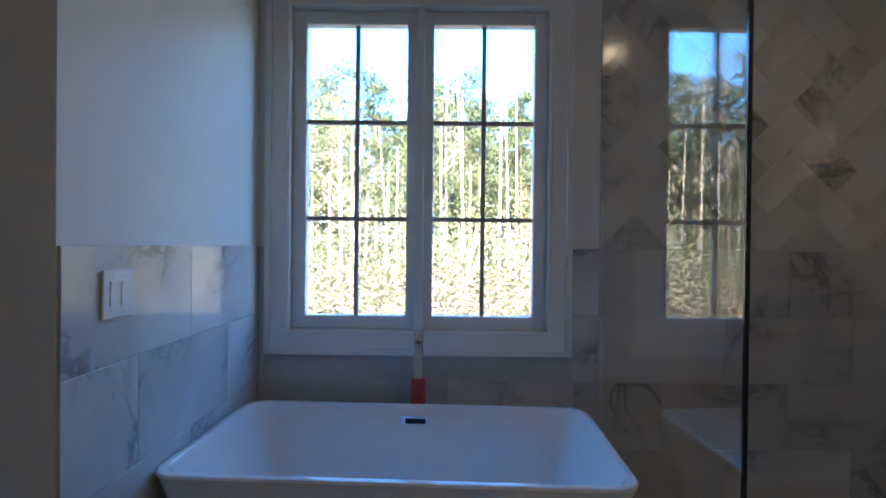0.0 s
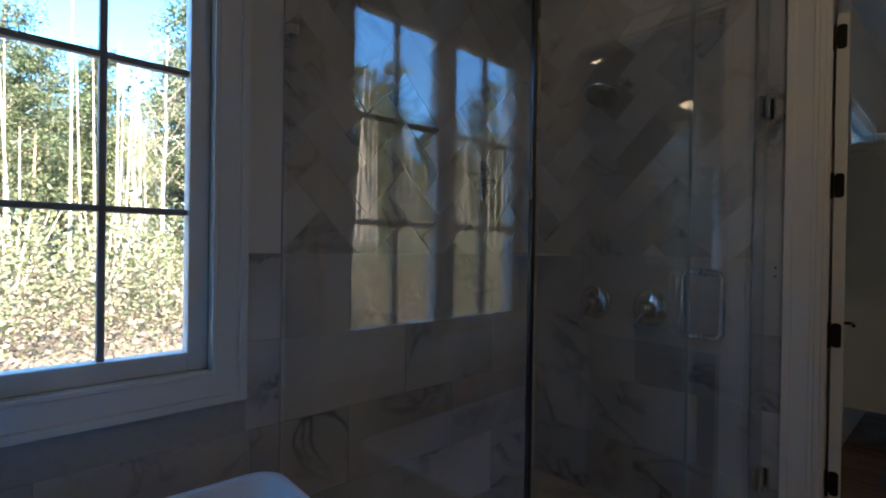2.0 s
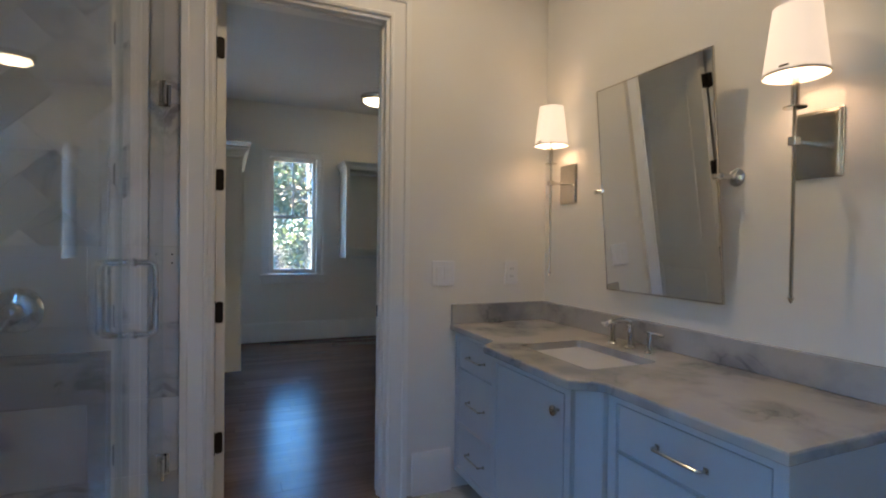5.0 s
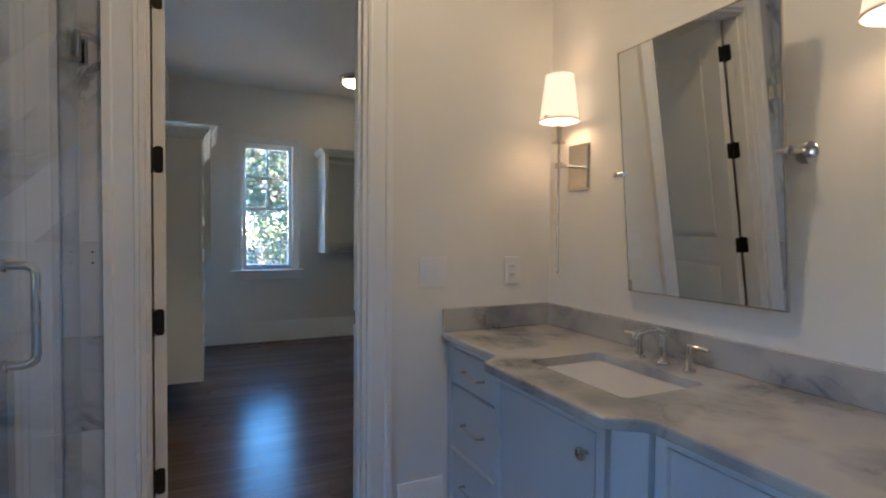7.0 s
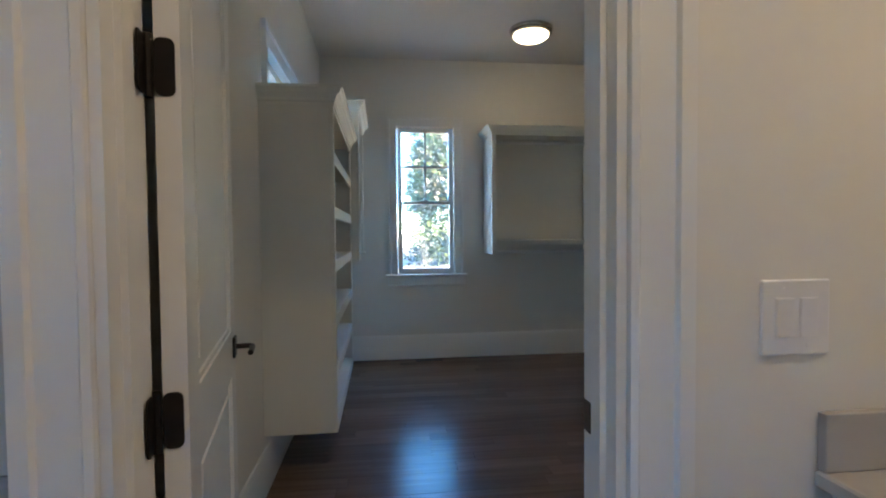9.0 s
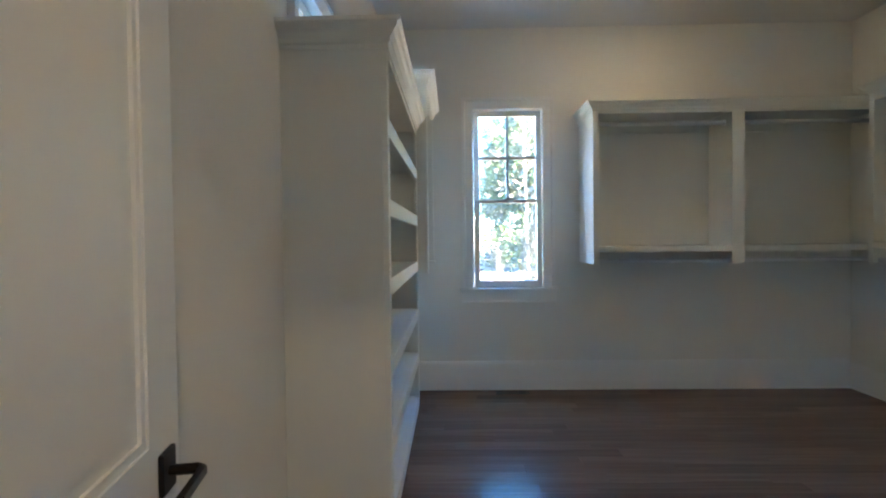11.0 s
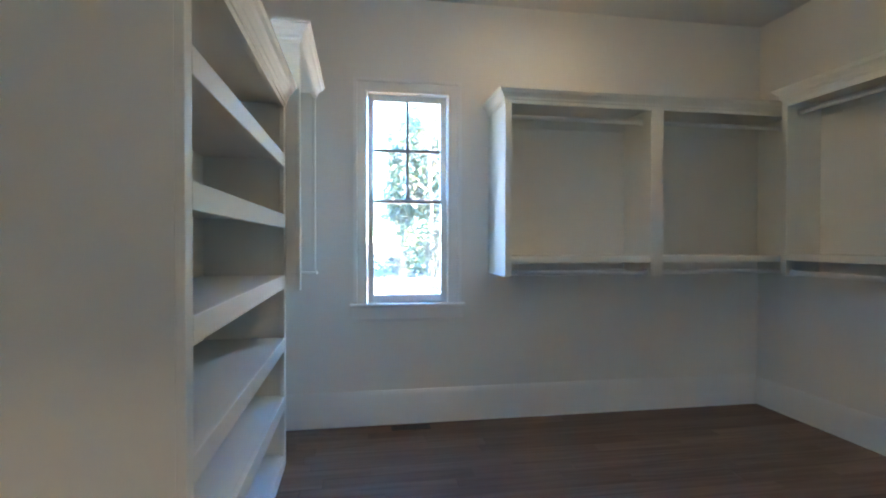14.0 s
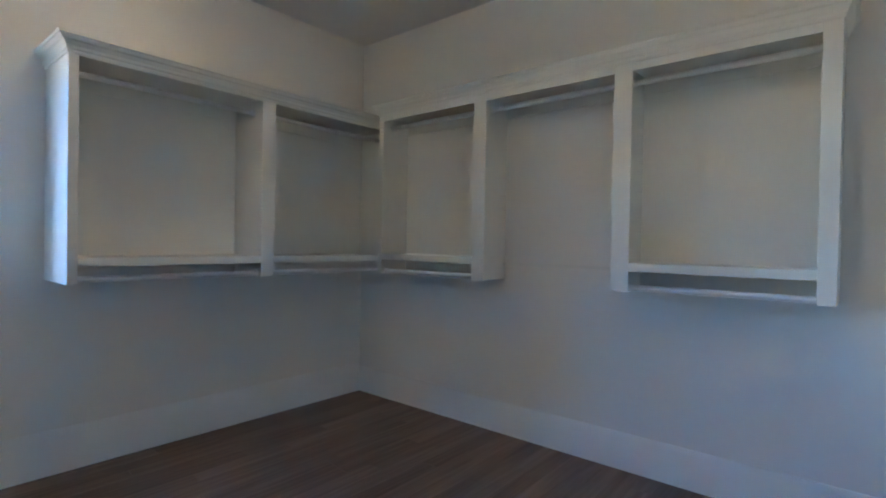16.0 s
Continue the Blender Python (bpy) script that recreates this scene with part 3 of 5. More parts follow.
# ---- bath: tub, tap ----
tub = thing("bathtub", (0.433, 2.765, 0.0), "white freestanding rectangular bathtub with flared sides", "bathtub", rz=-2.2)
hx, hy, zr = 0.745, 0.375, 0.6
bm = bmesh.new()
loops = [rrect(-0.60, 0.60, -0.285, 0.285, 0.08, 0.0)]
for k, (z, f) in enumerate(((0.012, 0.0), (0.2, 0.25), (0.4, 0.6), (0.55, 0.93), (0.578, 1.0))):
    loops.append(rrect(-0.612 - 0.133 * f, 0.612 + 0.133 * f, -0.295 - 0.08 * f, 0.295 + 0.08 * f, 0.085, z))
loops.append(rrect(-hx - 0.004, hx + 0.004, -hy - 0.004, hy + 0.004, 0.085, 0.59))
loops.append(rrect(-hx, hx, -hy, hy, 0.085, 0.598))
loops.append(rrect(-hx + 0.008, hx - 0.008, -hy + 0.008, hy - 0.008, 0.08, zr))
loops.append(rrect(-hx + 0.022, hx - 0.022, -hy + 0.022, hy - 0.022, 0.075, zr - 0.001))
loops.append(rrect(-hx + 0.032, hx - 0.032, -hy + 0.03, hy - 0.03, 0.075, zr - 0.012))
for z, dx, dy in ((0.5, 0.09, 0.05), (0.35, 0.16, 0.075), (0.22, 0.22, 0.1), (0.16, 0.26, 0.125), (0.142, 0.31, 0.165)):
    loops.append(rrect(-hx + dx, hx - dx, -hy + dy, hy - dy, 0.09, z))
rings(bm, loops)
part("shell", bm, ACRYL, tub, "", True)
ov = part("overflow", B((-0.06, 0.06, hy - 0.052, hy - 0.036, 0.52, 0.557), bev=0.003), CHROME, tub, "chrome overflow slot")
part("overflow_slot", B((-0.036, 0.052, hy - 0.0535, hy - 0.0518, 0.527, 0.55)), SHADOWGAP, ov)
part("drain", lathe([(0.0, 0.146), (0.03, 0.146), (0.034, 0.143), (0.034, 0.13)], 20, "z", (0, 0, 0)), CHROME, tub, "", True)

tap = thing("tub_faucet", (0.457, 3.225, 0.0), "tall chrome floor-standing tub faucet behind the bathtub", "faucet")
part("base_plate", lathe([(0.055, 0), (0.055, 0.012), (0.03, 0.02)], 24), CHROME, tap, "", True)
part("column", rings(bmesh.new(), [rrect(-q, q, -q, q, 0.006, z, 3) for q, z in ((0.021, 0.018), (0.021, 0.905), (0.0195, 0.9075))]), CHROME, tap, "", True)
part("spout", rings(bmesh.new(), [[(-w, y, z - h), (w, y, z - h), (w, y, z), (-w, y, z)] for w, y, z, h in ((0.0165, -0.018, 0.868, 0.03), (0.0165, -0.05, 0.858, 0.026), (0.0165, -0.11, 0.822, 0.016), (0.0155, -0.17, 0.782, 0.012))]), CHROME, tap, "flat sloping chrome spout")
lev = part("mixer_lever", lathe([(0.012, -0.02), (0.012, -0.032), (0.009, -0.036)], 16, "y", (0, 0, 0.888)), CHROME, tap, "", True)
part("pin", tube([(0, -0.03, 0.888), (0.004, -0.062, 0.9)], 0.004, 8), CHROME, lev, "", True)
part("protective_film", B((-0.034, 0.034, -0.03, 0.024, 0.52, 0.695), bev=0.006), REDTAG, tap, "red protective film still wrapped round the column")

# ---- bath: switches, outlet ----
def wall_plate(x, y, z, rz, gangs, kind):
    """A wall plate facing -y in its own frame."""
    w = 0.07 + 0.0455 * (gangs - 1) + 0.014
    ob = thing("light_switch" if kind == "switch" else "power_outlet", (x, y, z), "white double rocker switch on the wall" if kind == "switch" else "white duplex power outlet on the wall", "switch" if kind == "switch" else "outlet", rz=rz)
    part("plate", B((-w / 2, w / 2, -0.008, 0, -0.066, 0.066), bev=0.003), PLASTIC, ob)
    for g in range(gangs):
        cx = (g - (gangs - 1) / 2) * 0.046
        if kind == "switch":
            part("rocker_frame", B((cx - 0.0175, cx + 0.0175, -0.0098, -0.0075, -0.035, 0.035), bev=0.0008), PLASTIC, ob)
            part("rocker", prism([(-0.0112, -0.033), (-0.0102, 0.0), (-0.0118, 0.033), (-0.0075, 0.033), (-0.0075, -0.033)], "x", cx - 0.0155, cx + 0.0155), PLASTIC, ob)
        else:
            for zz in (-0.02, 0.02):
                part("socket", B((cx - 0.017, cx + 0.017, -0.0108, -0.0075, zz - 0.014, zz + 0.014), bev=0.003), PLASTIC, ob)
                part("slots", B((cx - 0.009, cx - 0.006, -0.0114, -0.0105, zz - 0.004, zz + 0.006), (cx + 0.006, cx + 0.009, -0.0114, -0.0105, zz - 0.004, zz + 0.006)), SHADOWGAP, ob)
        for zz in (-0.05, 0.05):
            part("screw", lathe([(0.003, -0.0092), (0.003, -0.0075)], 8, "y", (cx, 0, zz)), PLASTIC, ob)
    return ob


wall_plate(XD, 0.845, 1.163, -90, 2, "switch")
wall_plate(XD, 0.427, 1.162, -90, 1, "outlet")
wall_plate(XW + 0.012, 2.284, 1.163, 90, 2, "switch")

# ---- shower ----
enc = thing("shower_enclosure", (GX, GY, 0.0), "frameless clear glass shower enclosure with a hinged door a touch ajar", "shower enclosure", rz=-1.9)
GT = 2.62
bm = bmesh.new()
prism([(0.004, 0.06), (YN - GY - 0.016, 0.06), (YN - GY - 0.016, 2.15), (YN - GY - 0.13, 2.26), (YN - GY - 0.2, 2.4), (YN - GY - 0.2, GT), (0.004, GT)], "x", -0.005, 0.005, bm)
g = part("side_panel", bm, SHGLASS, enc, "clear fixed glass panel")
g.matrix_basis = pose(0, 0, 0, 0, 0, 2.4)
g.visible_shadow = False
g = part("front_panel", B((0.006, 0.812, -0.005, 0.005, 0.06, GT)), SHGLASS, enc, "clear fixed glass panel")
g.visible_shadow = False
dr = part("door", B((0.816, 1.556, -0.005, 0.005, 0.07, GT - 0.002)), SHGLASS, enc, "clear hinged glass door")
dr.matrix_basis = pose(0.0004, -0.0371, 0, 0, 0, 1.35)
dr.visible_shadow = False
part("corner_edge", B((-0.006, 0.006, -0.006, 0.003, 0.06, GT)), DARKSEAL, enc, "dark polished glass edge")
part("gap_edge", B((0.8128, 0.8152, -0.005, 0.005, 0.06, GT)), mat("glass_edge_line", (0.4, 0.45, 0.44), 0.2), enc)
part("wall_side_edge", B((1.5565, 1.5585, -0.005, 0.005, 0.07, GT - 0.002)), MATS["glass_edge_line"], dr)
for z in (0.36, 1.94):
    hg = part("hinge", B((1.515, 1.562, -0.016, -0.006, z - 0.045, z + 0.045), (1.515, 1.562, 0.006, 0.016, z - 0.045, z + 0.045), (1.558, 1.591, -0.007, 0.007, z - 0.045, z + 0.045), bev=0.002), CHROME, dr, "chrome glass hinge")
    part("wall_plate", B((1.585, 1.593, -0.03, 0.03, z - 0.047, z + 0.047), bev=0.002), CHROME, hg)
for sy in (-1, 1):
    hz0, hz1, o = 1.042, 1.258, 0.062 * sy
    r = 0.022
    pts = [(0.885, 0.006 * sy, hz1)] + [(0.885, o - r * sy + r * sy * math.sin(a), hz1 - r + r * math.cos(a)) for a in [radians(x) for x in range(0, 91, 15)]] + [(0.885, o - r * sy + r * sy * math.cos(a), hz0 + r - r * math.sin(a)) for a in [radians(x) for x in range(0, 91, 15)]] + [(0.885, 0.006 * sy, hz0)]
    hp = part("handle", tube(pts, 0.0095, 12), CHROME, dr, "chrome pull handle", True)
    for hz in (hz0, hz1):
        part("collar", lathe([(0.0105, 0.0055 * sy), (0.0145, 0.006 * sy), (0.0145, 0.012 * sy), (0.0105, 0.0135 * sy)], 14, "y", (0.885, 0, hz)), CHROME, hp, "", True)
clip = part("wall_clip", B((-0.02, 0.02, YN - GY - 0.05, YN - GY - 0.011, 2.12, 2.16), bev=0.002), CHROME, enc)
clip.matrix_basis = pose(0, 0, 0, 0, 0, 2.4)
part("curb", B((-0.06, 1.564, -0.06, 0.06, 0, 0.06), bev=0.004), TILE, enc, "pale marble curb")
curb = part("side_curb", B((-0.06, 0.06, 0.065, YN - GY - 0.025, 0, 0.06), bev=0.004), TILE, enc, "pale marble curb")
curb.matrix_basis = pose(0, 0, 0, 0, 0, 2.4)

head = thing("overhead_shower", (XD - 0.012, 2.789, 2.188), "round chrome overhead shower on a bent arm", "overhead shower")
part("flange", lathe([(0.03, 0), (0.03, -0.006), (0.016, -0.018)], 20, "x"), CHROME, head, "", True)
part("arm", tube([(-0.01, 0, 0.0), (-0.1, 0, 0.005), (-0.17, 0, -0.012), (-0.22, 0, -0.045), (-0.25, 0, -0.08)], 0.0105, 12), CHROME, head, "", True)
bm = lathe([(0.014, 0.05), (0.02, 0.03), (0.045, 0.018), (0.082, 0.006), (0.085, 0.0), (0.08, -0.006), (0.0, -0.006)], 28, caps=False)
bmesh.ops.rotate(bm, verts=bm.verts[:], matrix=Matrix.Rotation(radians(28), 3, 'Y'))
bmesh.ops.translate(bm, verts=bm.verts[:], vec=(-0.275, 0, -0.118))
part("rose", bm, CHROME, head, "", True)


def valve(y, z, name):
    v = thing(name, (XD - 0.012, y, z), "round chrome shower valve with a lever", "shower valve", "shower valves")
    part("escutcheon", lathe([(0.09, 0.0), (0.09, -0.004), (0.085, -0.012), (0.07, -0.02), (0.048, -0.025), (0.03, -0.027)], 36, "x"), CHROME, v, "", True)
    part("hub", lathe([(0.034, -0.02), (0.033, -0.05), (0.03, -0.066), (0.02, -0.076), (0.006, -0.079)], 24, "x"), CHROME, v, "", True)
    part("lever", tube([(-0.05, 0, 0), (-0.062, 0.014, -0.03), (-0.074, 0.03, -0.058), (-0.08, 0.044, -0.088), (-0.08, 0.047, -0.098)], 0.0125, 12, taper=0.75), CHROME, v, "", True)


valve(2.957, 1.041, "shower_valve")
valve(2.653, 1.041, "shower_valve")
bm = prism([(XD - 0.012, YN - 0.012), (XD - 0.25, YN - 0.012), (XD - 0.22, YN - 0.05), (XD - 0.05, YN - 0.22), (XD - 0.012, YN - 0.25)], "z", 1.283, 1.303)
sh = tagged(new("corner_shelf", finish(bm, "corner_shelf", TILE)), "pale marble corner shelf in the shower", "shelf")

# ---- vanity ----
FY = 0.765      # front of the side units
CY = 0.862      # front of the sink unit


def shaker(x0, x1, z0, z1, y, t=0.02, fr=0.055):
    """A recessed-panel front facing +y."""
    bm = B((x0, x1, y, y + t, z0, z1))
    bm.faces.ensure_lookup_table()
    f = max(bm.faces, key=lambda q: q.calc_center_median().y)
    bmesh.ops.inset_region(bm, faces=[f], thickness=fr, depth=0.0)
    bmesh.ops.inset_region(bm, faces=[f], thickness=0.004, depth=-0.011)
    return bm


def bar_pull(x, y, z, w, parent):
    p = part("handle", tube([(x - w / 2, y, z), (x - w / 2, y + 0.022, z), (x - w / 2 + 0.008, y + 0.03, z), (x + w / 2 - 0.008, y + 0.03, z), (x + w / 2, y + 0.022, z), (x + w / 2, y, z)], 0.005, 8), NICKEL, parent, "nickel bar pull", True)
    for s in (-1, 1):
        part("post", B((x + s * w / 2 - 0.008, x + s * w / 2 + 0.008, y - 0.0005, y + 0.004, z - 0.008, z + 0.008), bev=0.001), NICKEL, p)


def drawer_unit(x0, x1, label, fronts):
    u = thing("vanity_drawer_unit", (0, 0, 0), label, "cabinet", "vanity units")
    part("body", B((x0, x1, YS + 0.002, FY - 0.02, 0.1, 0.858), (x0, x1, YS + 0.002, FY - 0.09, 0, 0.1)), CABG, u)
    part("face_frame", B((x0, x0 + 0.035, FY - 0.02, FY, 0.1, 0.858), (x1 - 0.035, x1, FY - 0.02, FY, 0.1, 0.858), (x0 + 0.035, x1 - 0.035, FY - 0.02, FY, 0.1, 0.13), (x0 + 0.035, x1 - 0.035, FY - 0.02, FY, 0.828, 0.858)), CABG, u)
    # dark sheet behind the fronts paints the shade in their gaps
    part("reveal", B((x0 + 0.03, x1 - 0.03, FY - 0.0205, FY - 0.012, 0.13, 0.828)), SHADOWGAP, u)
    for z0, z1 in fronts:
        d = part("drawer", shaker(x0 + 0.0375, x1 - 0.0375, z0, z1, FY - 0.018, fr=0.045 if z1 - z0 > 0.18 else 0.03), CABG, u)
        bar_pull((x0 + x1) / 2, FY + 0.002, (z0 + z1) / 2, 0.11 if x1 - x0 < 0.5 else 0.16, d)
    return u


drawer_unit(2.44, XD - 0.002, "blue-grey painted vanity drawer stack with nickel pulls", ((0.1325, 0.365), (0.3695, 0.66), (0.6645, 0.8255)))
drawer_unit(1.2, 1.77, "blue-grey painted vanity drawer unit with nickel pulls", ((0.1325, 0.4), (0.4045, 0.672), (0.6765, 0.8255)))
su = thing("vanity_sink_unit", (0, 0, 0), "blue-grey painted vanity sink cabinet standing proud", "cabinet", "vanity units")
part("body", prism([(1.772, YS + 0.002), (2.438, YS + 0.002), (2.438, FY + 0.02), (2.375, CY - 0.02), (1.84, CY - 0.02), (1.772, FY + 0.02)], "z", 0.1, 0.858), CABG, su)
part("plinth", B((1.8, 2.41, YS + 0.002, FY - 0.05, 0, 0.1)), SHADOWGAP, su)
part("face_frame", B((1.84, 1.87, CY - 0.02, CY, 0.1, 0.858), (2.345, 2.375, CY - 0.02, CY, 0.1, 0.858), (1.87, 2.345, CY - 0.02, CY, 0.1, 0.13), (1.87, 2.345, CY - 0.02, CY, 0.828, 0.858)), CABG, su)
# dark sheet paints the shade in the gap round the door
part("reveal", B((1.865, 2.35, CY - 0.0195, CY - 0.012, 0.13, 0.828)), SHADOWGAP, su)
d = part("door", shaker(1.8725, 2.3425, 0.1325, 0.8255, CY - 0.018, fr=0.055), CABG, su)
part("knob", lathe([(0.007, 0.0), (0.006, 0.012), (0.017, 0.018), (0.018, 0.026), (0.0, 0.029)], 16, "y", (1.902, CY + 0.002, 0.765), caps=False), NICKEL, d, "round nickel knob", True)

# worktop: shaped slab with a rounded front edge and a hole for the basin
top = thing("vanity_worktop", (0, 0, 0.858), "grey-beige veined stone worktop with an upstand", "worktop")
out = [(1.18, YS + 0.003), (XD - 0.003, YS + 0.003), (XD - 0.003, 0.8), (2.478, 0.8), (2.468, 0.806), (2.405, 0.888), (2.392, 0.895), (1.835, 0.895), (1.815, 0.888), (1.765, 0.815), (1.742, 0.8), (1.18, 0.8)]
hole = rrect(1.9, 2.36, 0.41, 0.735, 0.03, 0.0, 4)


def inset(poly, d):
    res, k = [], len(poly)
    for i in range(k):
        p0, p1, p2 = Vector(poly[i - 1][:2]), Vector(poly[i][:2]), Vector(poly[(i + 1) % k][:2])
        a, b = (p1 - p0).normalized(), (p2 - p1).normalized()
        n1, n2 = Vector((-a.y, a.x)), Vector((-b.y, b.x))
        m = n1 + n2
        m = m / max(0.3, m.length_squared / 2)
        res.append(tuple(p1 + m * d))
    return res


bm = bmesh.new()
lo = [[bm.verts.new((p[0], p[1], z)) for p in inset(out, d)] for z, d in ((0.0, 0.004), (0.004, 0.0), (0.026, 0.0), (0.031, 0.003), (0.032, 0.007))]
for a, b in zip(lo, lo[1:]):
    for i in range(len(out)):
        j = (i + 1) % len(out)
        bm.faces.new((a[i], a[j], b[j], b[i]))
h1 = [bm.verts.new((p[0], p[1], 0.032)) for p in hole]
h0 = [bm.verts.new((p[0], p[1], 0.0)) for p in hole]
for i in range(len(hole)):
    j = (i + 1) % len(hole)
    bm.faces.new((h1[i], h1[j], h0[j], h0[i]))
for ring, hh in ((lo[-1], h1), (lo[0], h0)):
    ed = []
    for r in (ring, hh):
        for i in range(len(r)):
            e = bm.edges.get((r[i], r[(i + 1) % len(r)]))
            ed.append(e)
    bmesh.ops.triangle_fill(bm, edges=ed, use_beauty=True)
part("slab", bm, QUARTZ, top)
part("upstand", B((1.17, XD - 0.003, YS + 0.003, YS + 0.023, 0.0325, 0.137), bev=0.003), QUARTZ, top)
part("side_upstand", B((XD - 0.023, XD - 0.003, YS + 0.0235, 0.797, 0.0325, 0.137), bev=0.003), QUARTZ, top)

basin = thing("undermount_basin", (2.13, 0.572, 0.0), "white rectangular undermount basin", "basin")
bm = bmesh.new()
rings(bm, [rrect(-0.26, 0.26, -0.19, 0.19, 0.04, 0.8575), rrect(-0.225, 0.225, -0.158, 0.158, 0.04, 0.8575), rrect(-0.215, 0.215, -0.15, 0.15, 0.045, 0.82), rrect(-0.2, 0.2, -0.135, 0.135, 0.05, 0.75), rrect(-0.16, 0.16, -0.1, 0.1, 0.06, 0.722), rrect(-0.03, 0.03, -0.03, 0.03, 0.029, 0.716)], cap0=False)
part("bowl", bm, PORCELAIN, basin, "", True)
part("drain", lathe([(0.022, 0.7165), (0.022, 0.719), (0.0, 0.7195)], 16, caps=False), CHROME, basin, "", True)

fau = thing("basin_faucet", (2.13, 0.335, 0.89), "chrome widespread basin faucet with two lever handles", "faucet")
part("spout_body", lathe([(0.024, 0), (0.024, 0.006), (0.015, 0.014), (0.0125, 0.08), (0.0125, 0.1)], 18), CHROME, fau, "", True)
part("spout", tube([(0, 0, 0.09), (0, 0.006, 0.112), (0, 0.03, 0.122), (0, 0.08, 0.122), (0, 0.125, 0.113), (0, 0.132, 0.1)], 0.0105, 12), CHROME, fau, "", True)
for s in (-1, 1):
    h = part("handle", lathe([(0.022, 0), (0.022, 0.005), (0.013, 0.012), (0.0105, 0.06), (0.012, 0.088), (0.0, 0.09)], 16, "z", (0.105 * s, 0, 0), caps=False), CHROME, fau, "chrome lever handle", True)
    part("lever", tube([(0.105 * s, 0, 0.08), (0.105 * s + 0.03 * s, 0.0, 0.084), (0.105 * s + 0.07 * s, 0, 0.082)], 0.006, 8), CHROME, h, "", True)

# ---- mirror and sconces ----
mz = 1.578
mir = thing("pivot_mirror", (2.083, YS, mz), "frameless rectangular pivot mirror tilted on the wall", "mirror")
mp = part("mirror_glass", B((-0.305, 0.305, -0.004, 0.002, -0.463, 0.463), bev=0.0015, seg=1), mirror, mir)
mp.matrix_basis = pose(0, 0.075, 0, -5.0, 0, 0)
part("edge_strip", B((-0.308, -0.303, -0.005, 0.0035, -0.466, 0.466), (0.303, 0.308, -0.005, 0.0035, -0.466, 0.466), (-0.303, 0.303, -0.005, 0.0035, -0.466, -0.461), (-0.303, 0.303, -0.005, 0.0035, 0.461, 0.466)), NICKEL, mp, "thin polished edge")
for s in (-1, 1):
    br = part("bracket", lathe([(0.034, 0.0), (0.034, 0.006), (0.026, 0.014), (0.01, 0.018), (0.009, 0.068), (0.012, 0.072), (0.012, 0.085), (0.0, 0.088)], 20, "y", (0.345 if s > 0 else -0.323, 0, 0), caps=False), CHROME, mir, "chrome pivot bracket", True)
    part("pivot_pin", lathe([(0.009, 0.0), (0.009, 0.05)], 12, "x", (0.3 if s > 0 else -0.335, 0.075, 0)), CHROME, br, "", True)


def sconce(x):
    ob = thing("wall_sconce", (x, YS, 1.65), "nickel wall sconce with a lit white tapered shade", "wall lamp", "sconces beside the mirror")
    part("backplate", B((-0.064, 0.064, 0, 0.014, -0.098, 0.098), bev=0.003), NICKEL, ob)
    part("backplate_edge", B((-0.072, 0.072, 0.0, 0.006, -0.106, 0.106), bev=0.002), NICKEL, ob)
    part("arm", tube([(0, 0.012, 0), (0, 0.13, 0)], 0.0065, 10), NICKEL, ob, "", True)
    part("knuckle", B((-0.013, 0.013, 0.108, 0.134, -0.014, 0.014), bev=0.003), NICKEL, ob)
    part("rod", tube([(0, 0.121, -0.47), (0, 0.121, 0.25)], 0.006, 10), NICKEL, ob, "", True)
    part("finial", lathe([(0.0, -0.495), (0.006, -0.488), (0.009, -0.478), (0.005, -0.47)], 12, "z", (0, 0.121, 0), caps=False), NICKEL, ob, "", True)
    part("disc", lathe([(0.0, 0.098), (0.032, 0.1), (0.032, 0.104), (0.0, 0.106)], 20, "z", (0, 0.121, 0), caps=False), NICKEL, ob, "", True)
    part("candle_sleeve", lathe([(0.011, 0.105), (0.011, 0.24)], 14, "z", (0, 0.121, 0)), NICKEL, ob, "", True)
    part("shade", lathe([(0.0875, 0.198), (0.0635, 0.402), (0.062, 0.402), (0.086, 0.198)], 40, "z", (0, 0.121, 0), caps=False), SHADE, ob, "lit white fabric shade", True)
    part("bulb", lathe([(0.0, 0.235), (0.02, 0.245), (0.03, 0.28), (0.022, 0.31), (0.0, 0.325)], 14, "z", (0, 0.121, 0), caps=False), LAMPDISC, ob, "lit frosted bulb", True)
    part("shade_hem", lathe([(0.0885, 0.196), (0.0885, 0.203), (0.0875, 0.2035), (0.0855, 0.196)], 40, "z", (0, 0.121, 0), caps=False), HEM, ob, "stitched lower hem", True)
    part("shade_tag", B((-0.034, -0.006, 0.2065, 0.2085, 0.207, 0.213)), NICKEL, ob)
    return ob


sconce(2.74)
sconce(1.485)

# ---- closet: shelf unit, hanging cabinets ----
CROWN = [(0.0, 0.0), (0.006, 0.0), (0.006, 0.014), (0.012, 0.02), (0.014, 0.034), (0.026, 0.052), (0.036, 0.058), (0.044, 0.074), (0.052, 0.078), (0.052, 0.092), (0.0, 0.092)]


def crown(name, parent, runs):
    """Crown moulding. runs: ((x0, y0), (x1, y1), outward normal, mitre at start, mitre at end), at height z."""
    for (p, q, n, m0, m1, z) in runs:
        d = Vector((q[0] - p[0], q[1] - p[1])).normalized()
        bm = rings(bmesh.new(), [[(p[0] + n[0] * u - d.x * u * m0, p[1] + n[1] * u - d.y * u * m0, z + w) for u, w in CROWN],
                                 [(q[0] + n[0] * u + d.x * u * m1, q[1] + n[1] * u + d.y * u * m1, z + w) for u, w in CROWN]])
        part(name, bm, CABW, parent)


